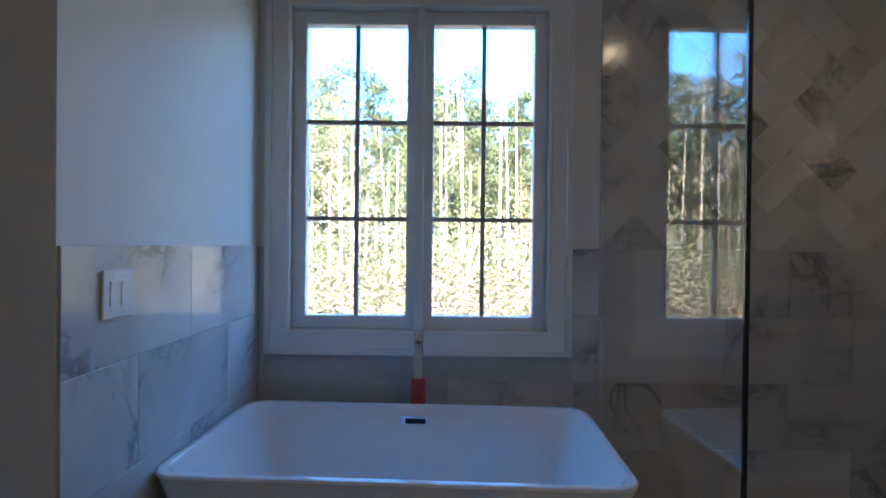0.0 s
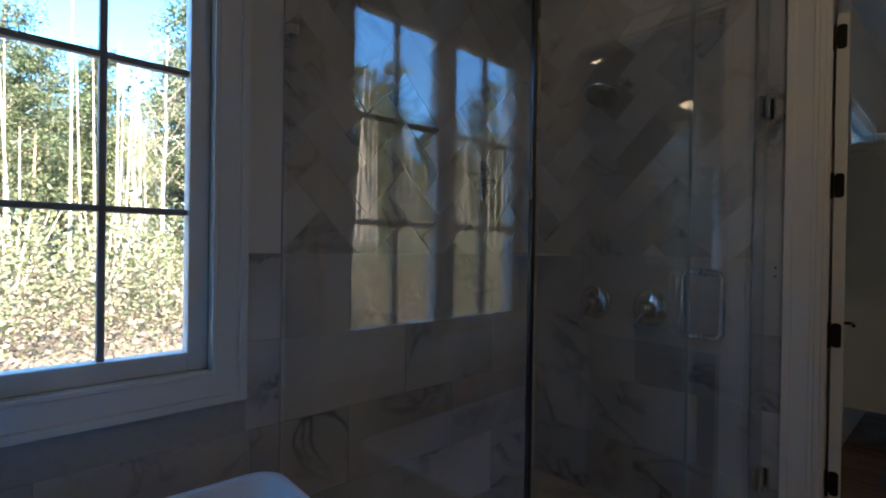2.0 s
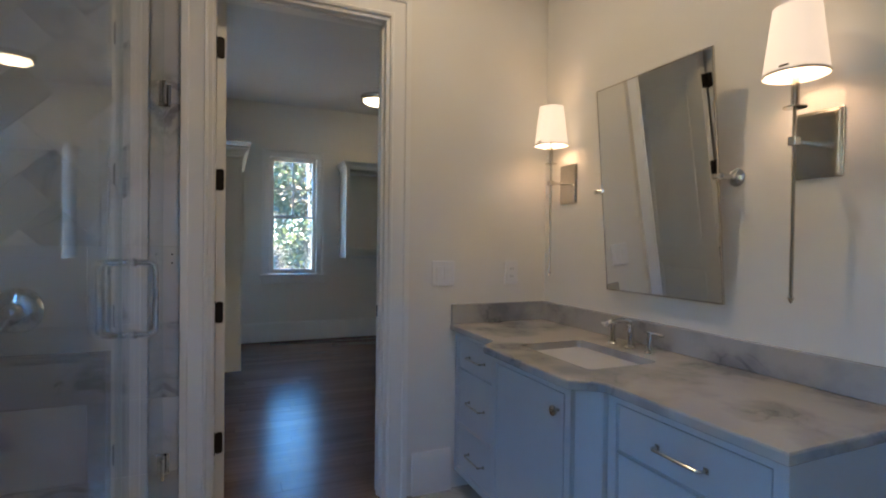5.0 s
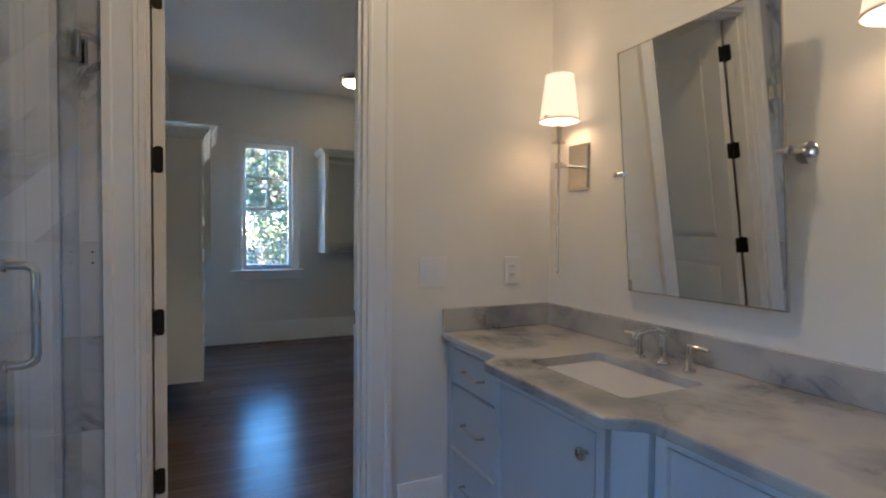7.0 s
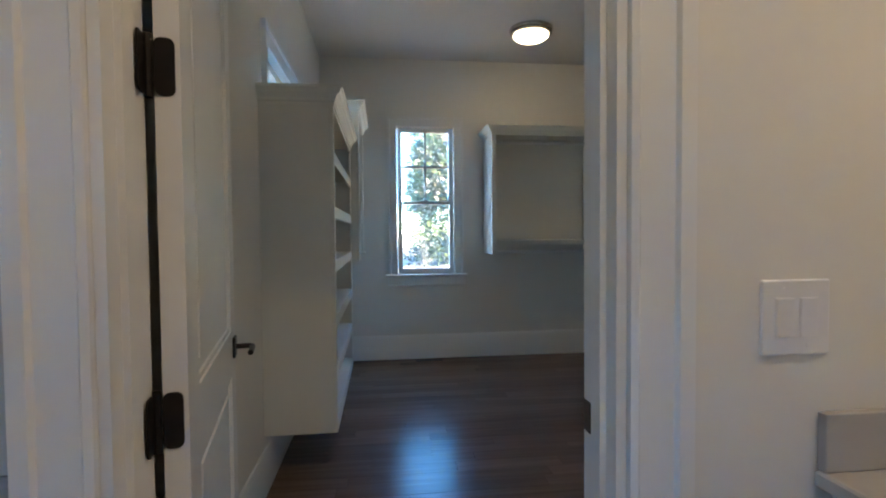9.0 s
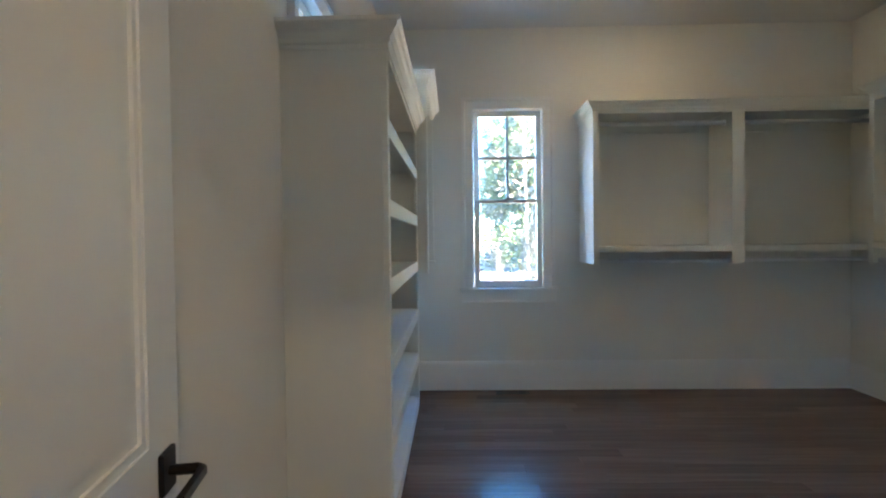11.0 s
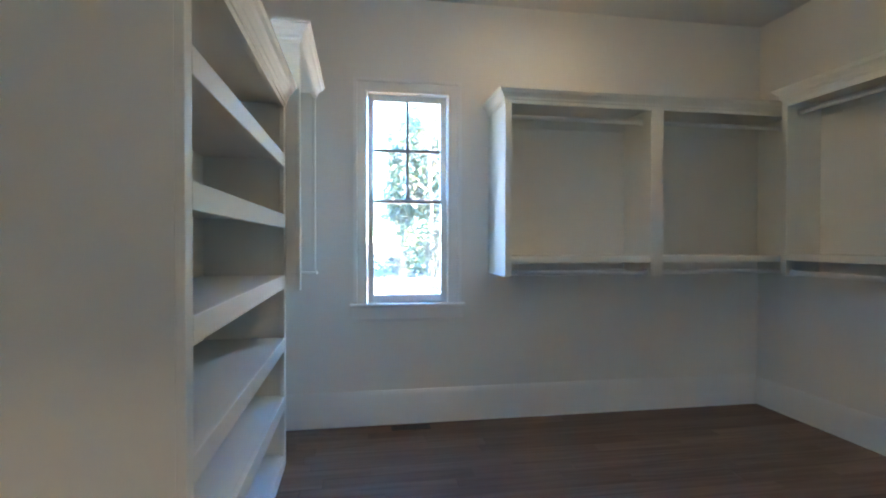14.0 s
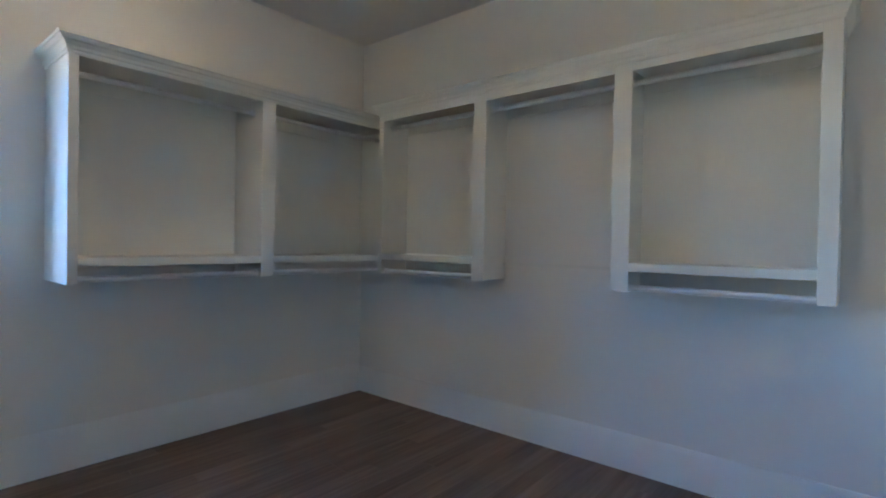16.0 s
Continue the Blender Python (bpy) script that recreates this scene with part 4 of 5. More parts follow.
# open shelf unit on the north wall
sx0, sx1, sy0, sy1, sz0, sz1 = 4.785, 6.17, 1.80, YCN - 0.002, 0.285, 1.97
unit = thing("shoe_shelf_unit", (0, 0, 0), "white painted open shelf unit with empty slanted-lip shelves", "shelf unit")
part("side", B((sx0, sx0 + 0.02, sy0 + 0.02, sy1, sz0, sz1)), CABW, unit)
part("side", B((sx1 - 0.02, sx1, sy0 + 0.02, sy1, sz0, sz1)), CABW, unit)
part("back", B((sx0 + 0.02, sx1 - 0.02, sy1 - 0.012, sy1, sz0, sz1)), CABW, unit)
part("top", B((sx0, sx1, sy0, sy1, sz1, sz1 + 0.02)), CABW, unit)
part("stile", B((sx0, sx0 + 0.045, sy0, sy0 + 0.02, sz0, sz1), bev=0.0015, seg=1), CABW, unit)
part("stile", B((sx1 - 0.045, sx1, sy0, sy0 + 0.02, sz0, sz1), bev=0.0015, seg=1), CABW, unit)
part("top_rail", B((sx0 + 0.045, sx1 - 0.045, sy0, sy0 + 0.02, sz1 - 0.025, sz1), bev=0.0015, seg=1), CABW, unit)
for z in (0.34, 0.615, 0.885, 1.175, 1.455, 1.735):
    s = part("shelf", B((sx0 + 0.02, sx1 - 0.02, sy0 + 0.02, sy1 - 0.012, z - 0.02, z)), CABW, unit)
    part("shelf_lip", B((sx0 + 0.045, sx1 - 0.045, sy0, sy0 + 0.02, z - 0.06, z + 0.002), bev=0.002, seg=1), CABW, s)
crown("crown", unit, (((sx0, sy0), (sx1, sy0), (0, -1), 1, 0, sz1 - 0.004), ((sx0, sy1), (sx0, sy0), (-1, 0), 0, 1, sz1 - 0.004)))
part("shelf_pin_track", B((sx0 + 0.0205, sx0 + 0.024, sy1 - 0.06, sy1 - 0.044, sz0 + 0.3, sz1 - 0.1)), NICKEL, unit)


def rod(unit_, p, q):
    r = part("hanging_rod", tube([p, q], 0.0155, 14), ROD, unit_, "pale enamelled hanging rod", True)
    for e, o in ((p, q), (q, p)):
        d = (Vector(o) - Vector(e)).normalized() * 0.02
        part("rod_socket", tube([e, tuple(Vector(e) + d)], 0.022, 14), ROD, r, "", True)


def hang_unit(name, label, axis, face, wall, stiles, rails, z0, z1, zs, shelves, rods, ends, z_last=None):
    """A wall-hung cabinet. axis: its run; face: its front plane; stiles: (a0, a1) from start to end; shelves, rods: one flag a bay."""
    u = thing(name, (0, 0, 0), label, "hanging cabinet", "wall-hung closet cabinets")
    sg = 1 if wall > face else -1

    def bx(a0, a1, d0, d1, w0, w1, bev=0.0):
        f0, f1 = sorted((face + sg * d0, face + sg * d1))
        return B((a0, a1, f0, f1, w0, w1), bev=bev, seg=1) if axis == "x" else B((f0, f1, a0, a1, w0, w1), bev=bev, seg=1)
    dep = abs(wall - face) - 0.002
    a_lo, a_hi = stiles[0][0], stiles[-1][1]
    part("top", bx(a_lo, a_hi, 0.0, dep, z1 + 0.0, z1 + 0.02), CABW, u)
    part("back_rail", bx(a_lo + 0.02, a_hi - 0.02, dep - 0.02, dep, z1 - 0.1, z1), CABW, u)
    for i, (s0, s1) in enumerate(stiles):
        c = (s0 + s1) / 2
        p0, p1 = (s0, s0 + 0.019) if i == 0 else ((s1 - 0.019, s1) if i == len(stiles) - 1 else (c - 0.012, c + 0.012))
        zb = z_last if z_last and i == len(stiles) - 1 else z0
        part("side_panel", bx(p0, p1, 0.019, dep, zb, z1), CABW, u)
        part("stile", bx(s0, s1, 0, 0.019, zb, z1, 0.0015), CABW, u)
    for i in range(len(stiles) - 1):
        b0, b1 = stiles[i][1], stiles[i + 1][0]
        part("top_rail", bx(b0, b1, 0, 0.019, z1 - rails, z1, 0.0015), CABW, u)
        c0 = stiles[i][0] + 0.019 if i == 0 else (stiles[i][0] + stiles[i][1]) / 2 + 0.012
        c1 = stiles[i + 1][1] - 0.019 if i == len(stiles) - 2 else (stiles[i + 1][0] + stiles[i + 1][1]) / 2 - 0.012
        mid_d = dep * 0.4
        zr = z1 - 0.075
        if shelves[i]:
            part("back_panel", bx(c0, c1, dep - 0.014, dep, zs, z1 - 0.1), CABW, u)
            s = part("shelf", bx(c0, c1, 0.019, dep - 0.014, zs - 0.022, zs), CABW, u)
            part("shelf_lip", bx(b0, b1, 0.0, 0.019, zs - 0.045, zs + 0.001, 0.0015), CABW, s)
            part("cleat", bx(c0, c1, dep - 0.02, dep, z0, zs - 0.022), CABW, u)
        else:
            part("back_cleat", bx(c0, c1, dep - 0.022, dep, zs - 0.055, zs - 0.035), CABW, u)
        fy = face + sg * mid_d
        fb = face + sg * dep * 0.25
        for on, zz in ((True, zr), (rods[i], z0 + 0.018)):
            if on:
                if axis == "x":
                    rod(u, (c0, fy if zz == zr else fb, zz), (c1, fy if zz == zr else fb, zz))
                else:
                    rod(u, (fy if zz == zr else fb, c0, zz), (fy if zz == zr else fb, c1, zz))
    return u


eu = hang_unit("hanging_cabinet", "white wall-hung closet cabinet with an open shelf and hanging rods", "y", 6.96, XE, ((YCS + 0.004, YCS + 0.03), (-0.652, -0.557), (0.455, 0.5)), 0.03, 1.10, 2.285, 1.235, (1, 1), (1, 1), 0)
crown("crown", eu, (((6.96, 0.5), (6.96, YCS + 0.004), (-1, 0), 1, 0, 2.262), ((XE - 0.002, 0.5), (6.96, 0.5), (0, 1), 0, 1, 2.262)))
su2 = hang_unit("hanging_cabinet", "long white wall-hung closet cabinet with three open bays", "x", -1.48, YCS, ((3.99, 4.06), (4.872, 4.97), (5.822, 5.918), (6.79, 6.835)), 0.045, 1.10, 2.325, 1.252, (1, 0, 1), (1, 0, 1), 0)
crown("crown", su2, (((6.835, -1.48), (3.99, -1.48), (0, 1), 1, 1, 2.322), ((6.835, YCS + 0.002), (6.835, -1.48), (1, 0), 0, 1, 2.322), ((3.99, -1.48), (3.99, YCS + 0.002), (-1, 0), 1, 0, 2.322)))
nu = hang_unit("hanging_cabinet", "white wall-hung closet cabinet beside the sash window", "x", 1.735, YCN, ((6.175, 6.22), (7.06, 7.08)), 0.03, 1.10, 2.285, 1.18, (0,), (0,), 0, 1.14)
part("bottom_ledge", B((7.02, 7.1, 1.725, YCN - 0.002, 1.122, 1.1395), bev=0.002, seg=1), CABW, nu)
crown("crown", nu, (((6.175, 1.735), (7.1, 1.735), (0, -1), 1, 1, 2.262), ((7.1, 1.735), (7.1, YCN - 0.002), (1, 0), 1, 0, 2.262), ((6.175, YCN - 0.002), (6.175, 1.735), (-1, 0), 0, 1, 2.262)))

# floor register
reg = thing("floor_register", (7.305, 1.093, 0.0), "brown metal floor register at the wall", "floor vent")
part("frame", B((-0.045, 0.045, -0.14, -0.125, 0, 0.005), (-0.045, 0.045, 0.125, 0.14, 0, 0.005), (-0.045, -0.033, -0.125, 0.125, 0, 0.005), (0.033, 0.045, -0.125, 0.125, 0, 0.005)), VENTM, reg)
for i in range(14):
    yv = -0.12 + 0.24 * i / 13
    part("slat", B((-0.033, 0.033, yv - 0.002, yv + 0.002, 0, 0.0035)), VENTM, reg)
part("duct", B((-0.033, 0.033, -0.125, 0.125, -0.002, 0.001)), SHADOWGAP, reg)

# lamps on the ceilings
def ceiling_lamp(x, y, glass):
    cl = thing("ceiling_lamp", (x, y, H), "round flush ceiling lamp with a lit frosted dish", "ceiling lamp", "closet ceiling lamps")
    part("ring", lathe([(0.0, 0), (0.185, 0), (0.19, -0.015), (0.185, -0.03), (0.175, -0.034), (0.18, -0.05), (0.172, -0.058), (0.0, -0.058)], 40, caps=False), NICKEL, cl, "nickel ring", True)
    part("dish", lathe([(0.155, -0.058), (0.15, -0.072), (0.12, -0.094), (0.065, -0.108), (0.0, -0.112)], 36, caps=False), glass, cl, "lit frosted glass dish", True)


ceiling_lamp(6.52, 0.24, CLOSETLAMP)
# added lamp out of view, assumed from shadows, brighter to light the bay backs
ceiling_lamp(4.35, 0.24, UNSEENLAMP)


def downlight(x, y):
    d = thing("recessed_downlight", (x, y, H), "small lit recessed ceiling downlight with a white ring", "downlight", "bathroom downlights")
    part("trim_ring", lathe([(0.085, -0.0005), (0.085, -0.006), (0.065, -0.009), (0.06, -0.0015)], 28, caps=False), PLASTIC, d, "", True)
    part("lens", lathe([(0.06, -0.002), (0.0, -0.002)], 24, caps=False), DOWNLENS, d, "lit lens")


downlight(2.115, 1.12)

# ---- outside ----
ground = bmesh.new()
bmesh.ops.create_grid(ground, x_segments=80, y_segments=80, size=600)
for v in ground.verts:
    r = math.hypot(v.co.x - 3, v.co.y - 1)
    v.co.z = -0.75 + (noise.noise(Vector((v.co.x * 0.03, v.co.y * 0.03, 0))) * 0.8 if r > 25 else 0)
setting("ground", ground, SOIL, "brown leaf-littered ground round the house", "ground", True)


def blade_cloud(bm, c, r, n, size, flat=0.6):
    """A clump of small leaf blades round c."""
    for _ in range(n):
        o = Vector((random.gauss(0, 1), random.gauss(0, 1), random.gauss(0, flat))) * r * 0.5
        d = Vector((random.uniform(-1, 1), random.uniform(-1, 1), random.uniform(-0.7, 0.7))).normalized()
        e = d.orthogonal().normalized()
        e = (e * math.cos(7 * o.x) + d.cross(e) * math.sin(7 * o.x)) * size * 0.45
        p = Vector(c) + o
        v = [bm.verts.new(q) for q in (p - d * size, p + e, p + d * size, p - e)]
        bm.faces.new(v)


def tree(kind, h, label, foliage=None, low=None):
    t = thing("pine_tree" if kind == "pine" else "leafy_tree", (0, 0, 0), label, "tree", "woods round the house")
    lean = Vector((random.uniform(-0.03, 0.03), random.uniform(-0.03, 0.03), 1))
    tr = [tuple(lean * h * k / 8 + Vector((random.gauss(0, 0.03), random.gauss(0, 0.03), 0)) * (k > 0)) for k in range(9)]
    bm = tube(tr, 0.0095 * h, 9, taper=0.2)
    cr = bmesh.new()
    lo = low or {"pine": 0.3, "bare": 0.4, "leafy": 0.2}[kind]
    nb = {"pine": 46, "bare": 30, "leafy": 30}[kind]
    for i in range(nb):
        f = lo + (0.97 - lo) * (i / nb) + random.uniform(-0.015, 0.015)
        a = random.uniform(0, 2 * math.pi)
        ln = h * {"pine": 0.17, "bare": 0.2, "leafy": 0.22}[kind] * (1.15 - 0.85 * (f - lo) / (1 - lo)) * random.uniform(0.55, 1.15)
        up = {"pine": 0.15, "bare": 0.8, "leafy": 0.5}[kind] + random.uniform(-0.15, 0.2)
        p = lean * h * f
        d = Vector((math.cos(a), math.sin(a), up)).normalized()
        q = p + d * ln * 0.55 + Vector((0, 0, 0.02 * h * random.uniform(-1, 1)))
        e = p + d * ln + Vector((0, 0, (0.02 if kind != "pine" else -0.01) * h))
        tube([tuple(p), tuple(q), tuple(e)], 0.0028 * h * (1.2 - f), 5, bm, taper=0.25)
        for _ in range(3):
            g = q.lerp(e, random.uniform(0, 1))
            tip = g + Vector((random.gauss(0, 1), random.gauss(0, 1), random.uniform(0, 1))) * ln * 0.2
            tube([tuple(g), tuple(tip)], 0.0009 * h, 4, bm, taper=0.3)
            if kind != "bare" or random.random() < 0.5:
                blade_cloud(cr, tip, h * 0.05, 40 if kind == "pine" else (10 if kind == "bare" else 32), h * (0.0075 if kind == "pine" else 0.0055))
        if kind != "bare":
            blade_cloud(cr, e, h * 0.055, 52 if kind == "pine" else 38, h * (0.0075 if kind == "pine" else 0.006))
    part("trunk", bm, BARK if kind == "pine" else BIRCH, t)
    part("crown", cr, foliage or {"pine": NEEDLE, "bare": AUTUMN, "leafy": GREENL}[kind], t)
    return t


def shrub(h):
    t = thing("shrub", (0, 0, 0), "low green and russet woodland shrub", "shrub", "undergrowth at the wood's edge")
    bm, cr = bmesh.new(), bmesh.new()
    for _ in range(14):
        a = random.uniform(0, 6.28)
        e = Vector((math.cos(a) * random.uniform(0.1, 0.6), math.sin(a) * random.uniform(0.1, 0.6), random.uniform(0.4, 1))) * h
        tube([(0, 0, 0), tuple(e * 0.5 + Vector((0, 0, 0.1))), tuple(e)], 0.012 * h, 5, bm, taper=0.3)
        blade_cloud(cr, e, h * 0.35, 34, h * 0.03, 1.0)
        blade_cloud(cr, e * 0.6, h * 0.3, 18, h * 0.03, 1.0)
    part("stems", bm, BIRCH, t)
    part("leaves", cr, GREENL, t)
    return t


protos = [("pine", 12.0), ("pine", 15.0), ("pine", 10.0), ("bare", 9.0), ("bare", 11.0), ("leafy", 6.0), ("leafy", 8.0), ("shrub", 2.2), ("shrub", 3.2)]
LABELS = {"pine": "tall sunlit pine with drooping olive branches", "bare": "slender pale-barked tree with sparse autumn leaves", "leafy": "small tree with thin yellow-green leaves"}
made = [tree(k, h, LABELS[k]) if k != "shrub" else shrub(h) for k, h in protos]
rng = random.Random(7)
spots = []
for _ in range(4000):
    # woods to the north of the bath window and to the east of the closet window
    if rng.random() < 0.86:
        d = 13 + 47 * rng.random() ** 1.1
        x, y = rng.uniform(-1.7, 0.95) * d + 0.5, YN + d
    else:
        d = 26 + 34 * rng.random()
        x, y = XE + d, rng.uniform(-0.5, -0.06) * d + 0.5
    if y < YN + 24 and x < 24 and rng.random() < 0.72:
        continue
    if all((x - a) ** 2 + (y - b) ** 2 > 1.6 for a, b in spots):
        spots.append((x, y))
    if len(spots) >= 380:
        break
for i, (x, y) in enumerate(spots):
    near = y < YN + 24 and x < 24
    k = rng.choices(range(9), (0, 0, 0, 3, 2, 3, 2, 5, 5) if near else (8, 8, 5, 3, 3, 3, 2, 2, 2))[0]
    m = pose(x, y, -0.8, 0, 0, rng.uniform(0, 360))
    if i < 9:
        k = i
        made[k].matrix_basis = m
    else:
        copy_thing(made[k], m)

# young pines wear the needles with shade put into the colour
young = tree("pine", 4.2, "young blue-green pine with its branches near the ground", SHADED_NEEDLE, 0.1)
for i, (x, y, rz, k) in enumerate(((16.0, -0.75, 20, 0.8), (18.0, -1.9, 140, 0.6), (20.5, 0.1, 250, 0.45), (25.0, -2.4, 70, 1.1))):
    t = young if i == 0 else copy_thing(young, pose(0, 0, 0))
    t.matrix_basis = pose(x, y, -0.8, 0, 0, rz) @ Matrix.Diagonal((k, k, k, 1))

# the far belt of the woods: pale trunks and leaf clumps past counting
vs, fs = [], []
for _ in range(800):
    r, a = 15 + 61 * rng.random() ** 0.8, radians(rng.uniform(34, 165))
    x, y, h, w = 2 + r * math.cos(a), 2 + r * math.sin(a), rng.uniform(4, 9), rng.uniform(0.03, 0.09)
    k = len(vs)
    tx, ty = rng.gauss(0, 0.25), rng.gauss(0, 0.25)
    for z, q in ((-1.2, 1.0), (h, 0.3)):
        for b in range(3):
            vs.append((x + (tx if z > 0 else 0) + w * q * math.cos(b * 2.094), y + (ty if z > 0 else 0) + w * q * math.sin(b * 2.094), z))
    fs += [(k, k + 1, k + 4, k + 3), (k + 1, k + 2, k + 5, k + 4), (k + 2, k, k + 3, k + 5)]
me = bpy.data.meshes.new("far_trunks")
me.from_pydata(vs, [], fs)
me.materials.append(BIRCH)
tagged(new("far_trunks", me), "pale bare trunks of the far woods", "woods", "", "stuff")
for name, m, n, top in (("far_foliage", NEEDLE, 150000, 10.5), ("far_autumn_foliage", AUTUMN, 60000, 8.0), ("far_undergrowth", NEEDLE, 60000, 3.5), ("near_undergrowth", AUTUMN, 100000, 1.1), ("near_green_undergrowth", NEEDLE, 110000, 1.9)):
    vs, fs = [], []
    clump = (0, 0, 0)
    for i in range(n):
        if i % 40 == 0:
            r, a = (rng.uniform(9.5, 30) if name.startswith("near") else rng.uniform(30, 76)), radians(rng.uniform(-50, -4) if rng.random() < 0.25 and not name.startswith("near") else rng.uniform(34, 165))
            clump = (2 + r * math.cos(a), 2 + r * math.sin(a), -0.6 + top * rng.random() ** (1.0 if top > 5 else 1.6))
        x, y, z = clump[0] + rng.gauss(0, 0.8), clump[1] + rng.gauss(0, 0.8), clump[2] + rng.gauss(0, 0.45)
        s, a, u = (rng.uniform(0.025, 0.055) if name.startswith("near") else rng.uniform(0.08, 0.17)), rng.uniform(0, 6.28), rng.uniform(-0.5, 0.5)
        dx, dy, dz = s * math.cos(a), s * math.sin(a), s * u
        k = len(vs)
        vs += [(x - dx, y - dy, z - dz), (x + dy * 0.5, y - dx * 0.5, z + 0.6 * s), (x + dx, y + dy, z + dz), (x - dy * 0.5, y + dx * 0.5, z - 0.6 * s)]
        fs.append((k, k + 1, k + 2, k + 3))
    me = bpy.data.meshes.new(name)
    me.from_pydata(vs, [], fs)
    me.materials.append(m)
    tagged(new(name, me), "sunlit leaf clumps of the woods", "woods", "", "stuff")

# ---- tiles and boards, last ----
def tile_mesh(w, h, t=0.009, b=0.0012):
    """A flat tile centred on its face: w along x, h along z, front at y = -t."""
    bm = bmesh.new()
    rings(bm, [[(-w / 2, 0, -h / 2), (w / 2, 0, -h / 2), (w / 2, 0, h / 2), (-w / 2, 0, h / 2)], [(-w / 2, -t + b, -h / 2), (w / 2, -t + b, -h / 2), (w / 2, -t + b, h / 2), (-w / 2, -t + b, h / 2)],
               [(-w / 2 + b, -t, -h / 2 + b), (w / 2 - b, -t, -h / 2 + b), (w / 2 - b, -t, h / 2 - b), (-w / 2 + b, -t, h / 2 - b)]], cap0=False)
    return bm


def clip_poly(poly, w, z0, z1):
    """Cuts a polygon in (a, z) to 0..w, z0..z1."""
    for ax, lim, sgn in ((0, 0.0, 1), (0, w, -1), (1, z0, 1), (1, z1, -1)):
        res = []
        for i in range(len(poly)):
            p, q = poly[i - 1], poly[i]
            ip, iq = (p[ax] - lim) * sgn >= 0, (q[ax] - lim) * sgn >= 0
            if ip != iq:
                f = (lim - p[ax]) / (q[ax] - p[ax])
                res.append((p[0] + f * (q[0] - p[0]), p[1] + f * (q[1] - p[1])))
            if iq:
                res.append(q)
        poly = res
        if len(poly) < 3:
            return []
    return poly


def poly_tile(parent, poly, t=0.009):
    """A tile from a polygon in the wall's own (a, z), its front at y = -t."""
    cx, cz = sum(p[0] for p in poly) / len(poly), sum(p[1] for p in poly) / len(poly)
    if max(p[0] for p in poly) - min(p[0] for p in poly) < 0.012 or max(p[1] for p in poly) - min(p[1] for p in poly) < 0.012:
        return
    def shrink(d):
        return [(cx + (p[0] - cx) * (1 - d), cz + (p[1] - cz) * (1 - d)) for p in poly]
    bm = rings(bmesh.new(), [[(p[0] - cx, 0, p[1] - cz) for p in shrink(0.012)], [(p[0] - cx, -t + 0.001, p[1] - cz) for p in shrink(0.012)], [(p[0] - cx, -t, p[1] - cz) for p in shrink(0.022)]], cap0=False)
    ob = part("tile", bm, TILE, parent)
    ob.matrix_basis = pose(cx, 0, cz)


def tiled(name, origin, rz, w, z_top, herring, label, rows=4, rh=0.3235, tw=0.615, shift=0.0):
    """A tiled wall face: running bond of wide tiles up to rows * rh, herringbone above, on a bed of grout."""
    base = tagged(new(name), label, "tiled wall", "", "structure")
    base.matrix_basis = pose(*origin, 0, 0, rz)
    part("grout_bed", B((0, w, -0.006, -0.001, 0, z_top)), GROUT, base)
    for r in range(rows):
        a = -tw * (0.5 if r % 2 else 0.0) - shift
        while a < w:
            p0, p1 = max(a, 0) + 0.0008, min(a + tw, w) - 0.0008
            if p1 - p0 > 0.02:
                ob = part("tile", tile_mesh(p1 - p0, rh - 0.0016, 0.0095 + 0.0008 * rng.random()), TILE, base)
                ob.matrix_basis = pose((p0 + p1) / 2, 0, (r + 0.5) * rh)
            a += tw
    if herring:
        z0, L, W = rows * rh, 0.305, 0.1525
        c = math.sqrt(0.5)
        n = 16
        for i in range(-n, n):
            for j in range(-n, n):
                for u0, v0, du, dv in ((i * W + j * L * 1.0, i * W - j * L * 1.0, L, W), (i * W + j * L, i * W - j * L + W, W, L)):
                    q = [(u0, v0), (u0 + du, v0), (u0 + du, v0 + dv), (u0, v0 + dv)]
                    pl = clip_poly([((u - v) * c + w / 2, (u + v) * c + 1.9) for u, v in q], w, z0 + 0.001, z_top)
                    if pl:
                        poly_tile(base, pl)
    return base


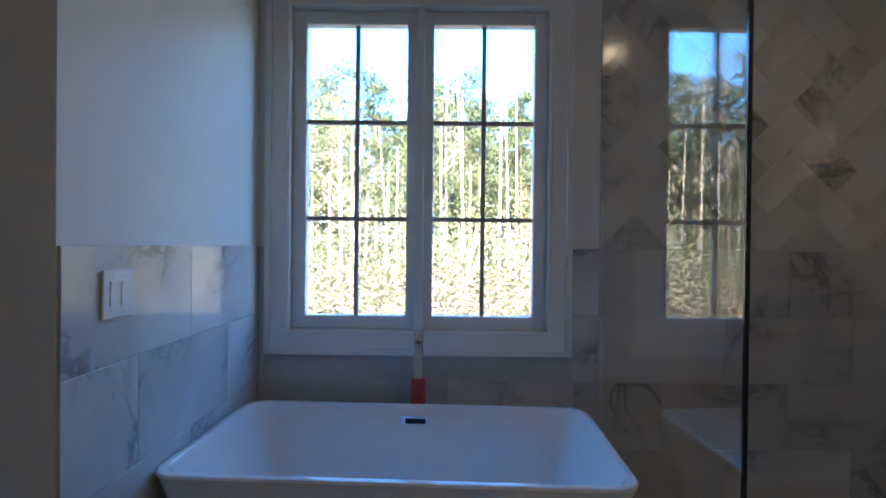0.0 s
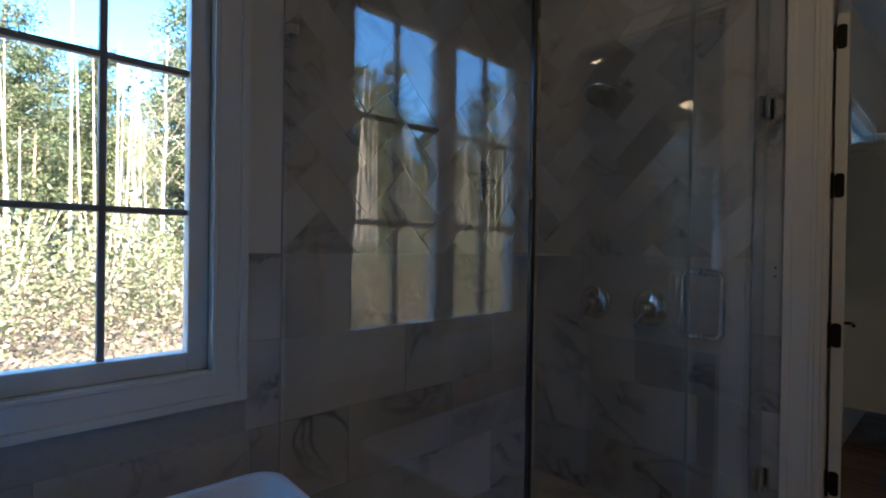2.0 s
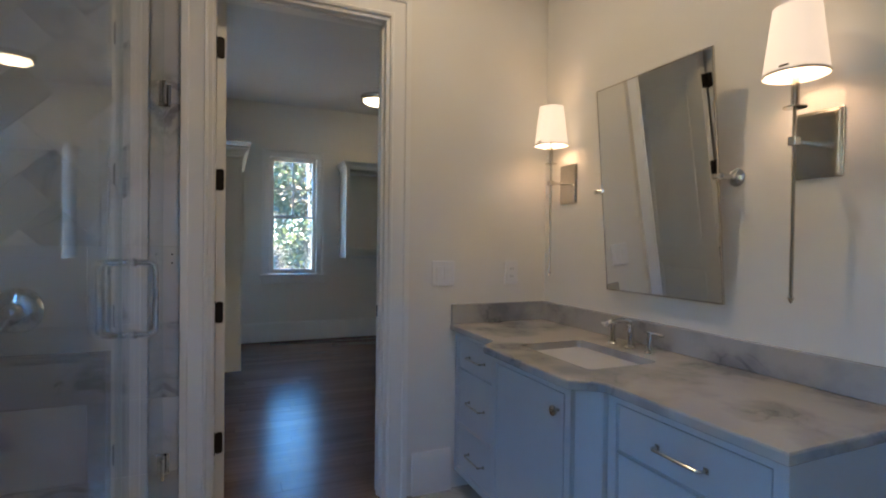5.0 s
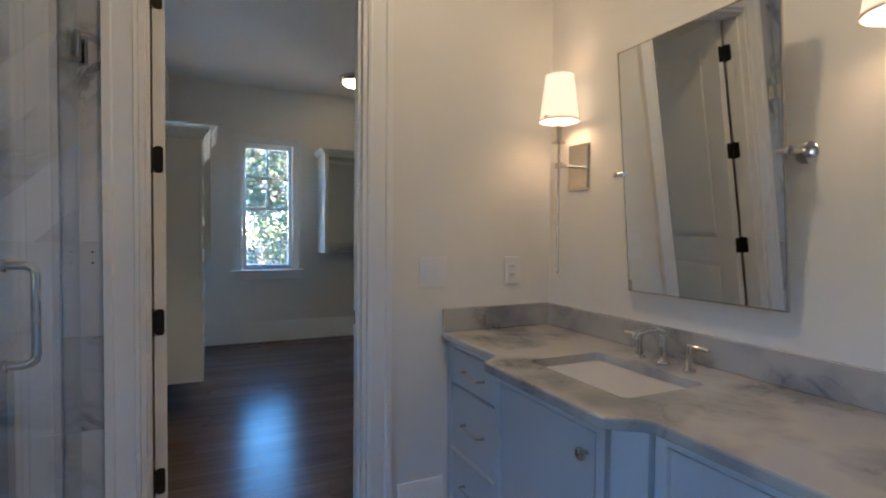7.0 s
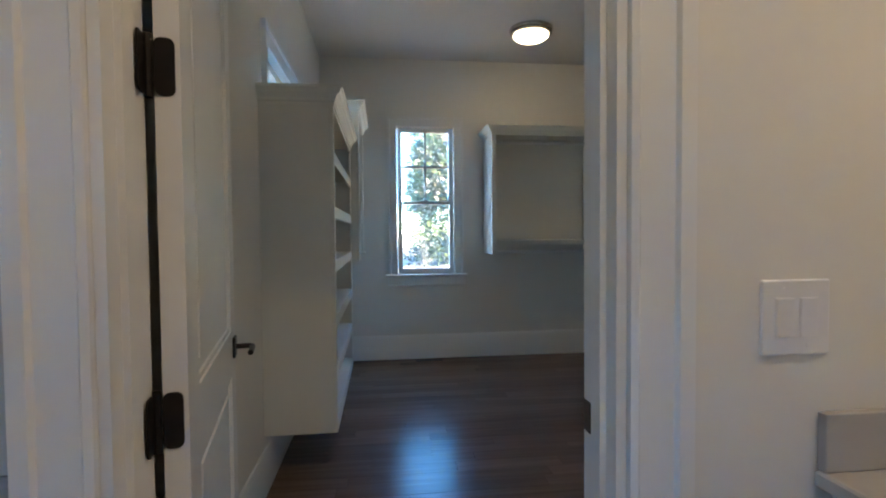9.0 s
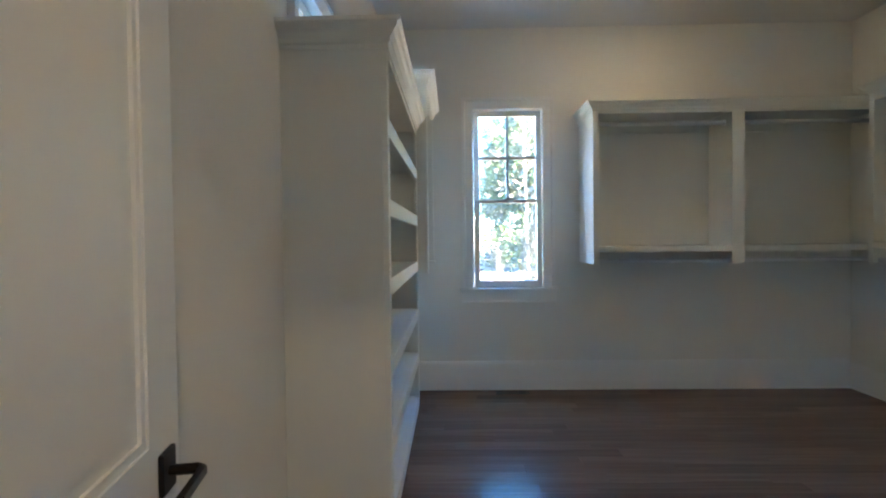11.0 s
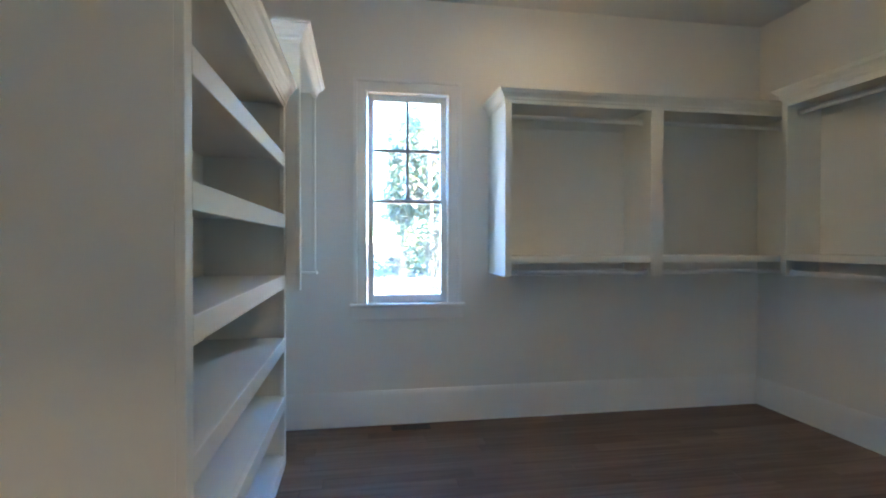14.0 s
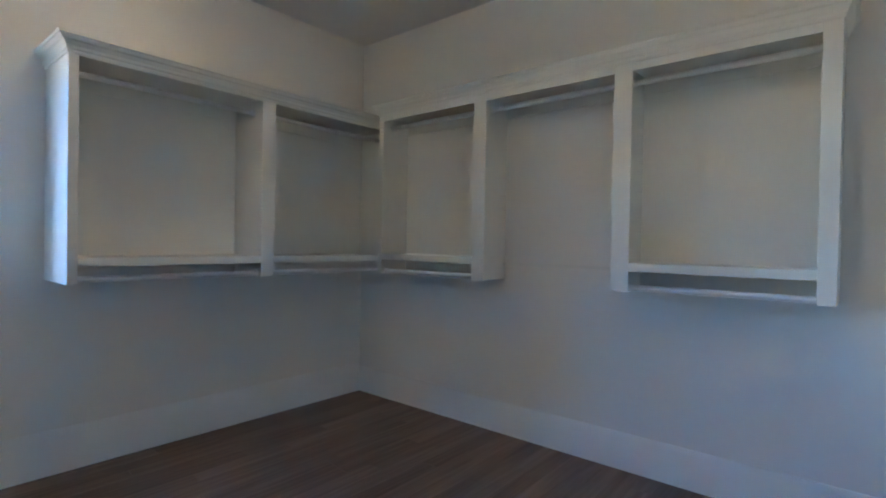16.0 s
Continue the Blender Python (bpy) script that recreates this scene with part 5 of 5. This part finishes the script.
tiled("wall_tiles_shower_back", (1.325, YN, 0), 0, XD - 0.011 - 1.325, 2.85, True, "white marble wall tiles, herringbone above a running bond")
tiled("wall_tiles_shower_side", (XD, YN - 0.011, 0), -90, YN - 0.011 - 2.166, 2.85, True, "white marble wall tiles, herringbone above a running bond")
edge_tiles = tagged(new("wall_tiles_door_edge"), "plain white marble tile strip between the shower glass and the door casing", "tiled wall", "", "structure")
edge_tiles.matrix_basis = pose(XD, 2.1655, 0, 0, 0, -90)
part("grout_bed", B((0, 0.0735, -0.008, -0.001, 0, 2.85)), GROUT, edge_tiles)
z = 0.0
for hh in (0.3235, 0.3235, 0.3235, 0.3235, 0.615, 0.615, 0.326):
    ob = part("tile", tile_mesh(0.0715, hh - 0.002, 0.016), TILE, edge_tiles)
    ob.matrix_basis = pose(0.0367, 0, z + hh / 2)
    z += hh
for zz in (1.225, 1.262):
    part("screw_hole", lathe([(0.004, -0.0168), (0.0, -0.0169)], 10, "y", (0.045, 0, zz), caps=False), SHADOWGAP, edge_tiles)
tiled("wall_tiles_tub_back", (XW + 0.011, YN, 0), 0, 1.325 - XW - 0.011, 0.782, False, "polished white marble wainscot tiles behind the tub", 2, 0.3235)
tiled("wall_tiles_tub_side", (XW, 2.085, 0), 90, YN - 2.085, 1.294, False, "polished white marble wainscot tiles beside the tub", 4, 0.3235, shift=0.31)
for a0, a1 in ((XW + 0.011, WX0 - 0.117), (WX1 + 0.117, 1.325)):
    base = tagged(new("wall_tiles_window_side"), "polished white marble wainscot tiles beside the window", "tiled wall", "", "structure")
    base.matrix_basis = pose(a0, YN, 0.647)
    part("grout_bed", B((0, a1 - a0, -0.006, -0.001, 0, 0.647)), GROUT, base)
    for r in (0, 1):
        ob = part("tile", tile_mesh(a1 - a0 - 0.002, 0.3215, 0.0095), TILE, base)
        ob.matrix_basis = pose((a1 - a0) / 2, 0, (r + 0.5) * 0.3235)

# oak boards, running north to south
bw = 0.108
meshes = {}
x = XD + 0.075
while x < XE + 0.02:
    y = YCS - 0.02 - rng.uniform(0, 0.9)
    while y < YCN:
        ln = rng.choice((0.6, 0.85, 1.1, 1.4, 1.8))
        y0, y1 = max(y, YCS - 0.02), min(y + ln, YCN + 0.01)
        if y1 - y0 > 0.03:
            key = round(y1 - y0, 3)
            if key not in meshes:
                b = B((-bw / 2 + 0.0006, bw / 2 - 0.0006, -key / 2 + 0.0006, key / 2 - 0.0006, -0.016, 0.0))
                meshes[key] = finish(b, "board", WOOD)
            ob = new("board", meshes[key])
            ob.parent = floor_closet
            ob.matrix_basis = pose(x + bw / 2, (y0 + y1) / 2, -rng.uniform(0, 0.0006))
        y += ln
    x += bw
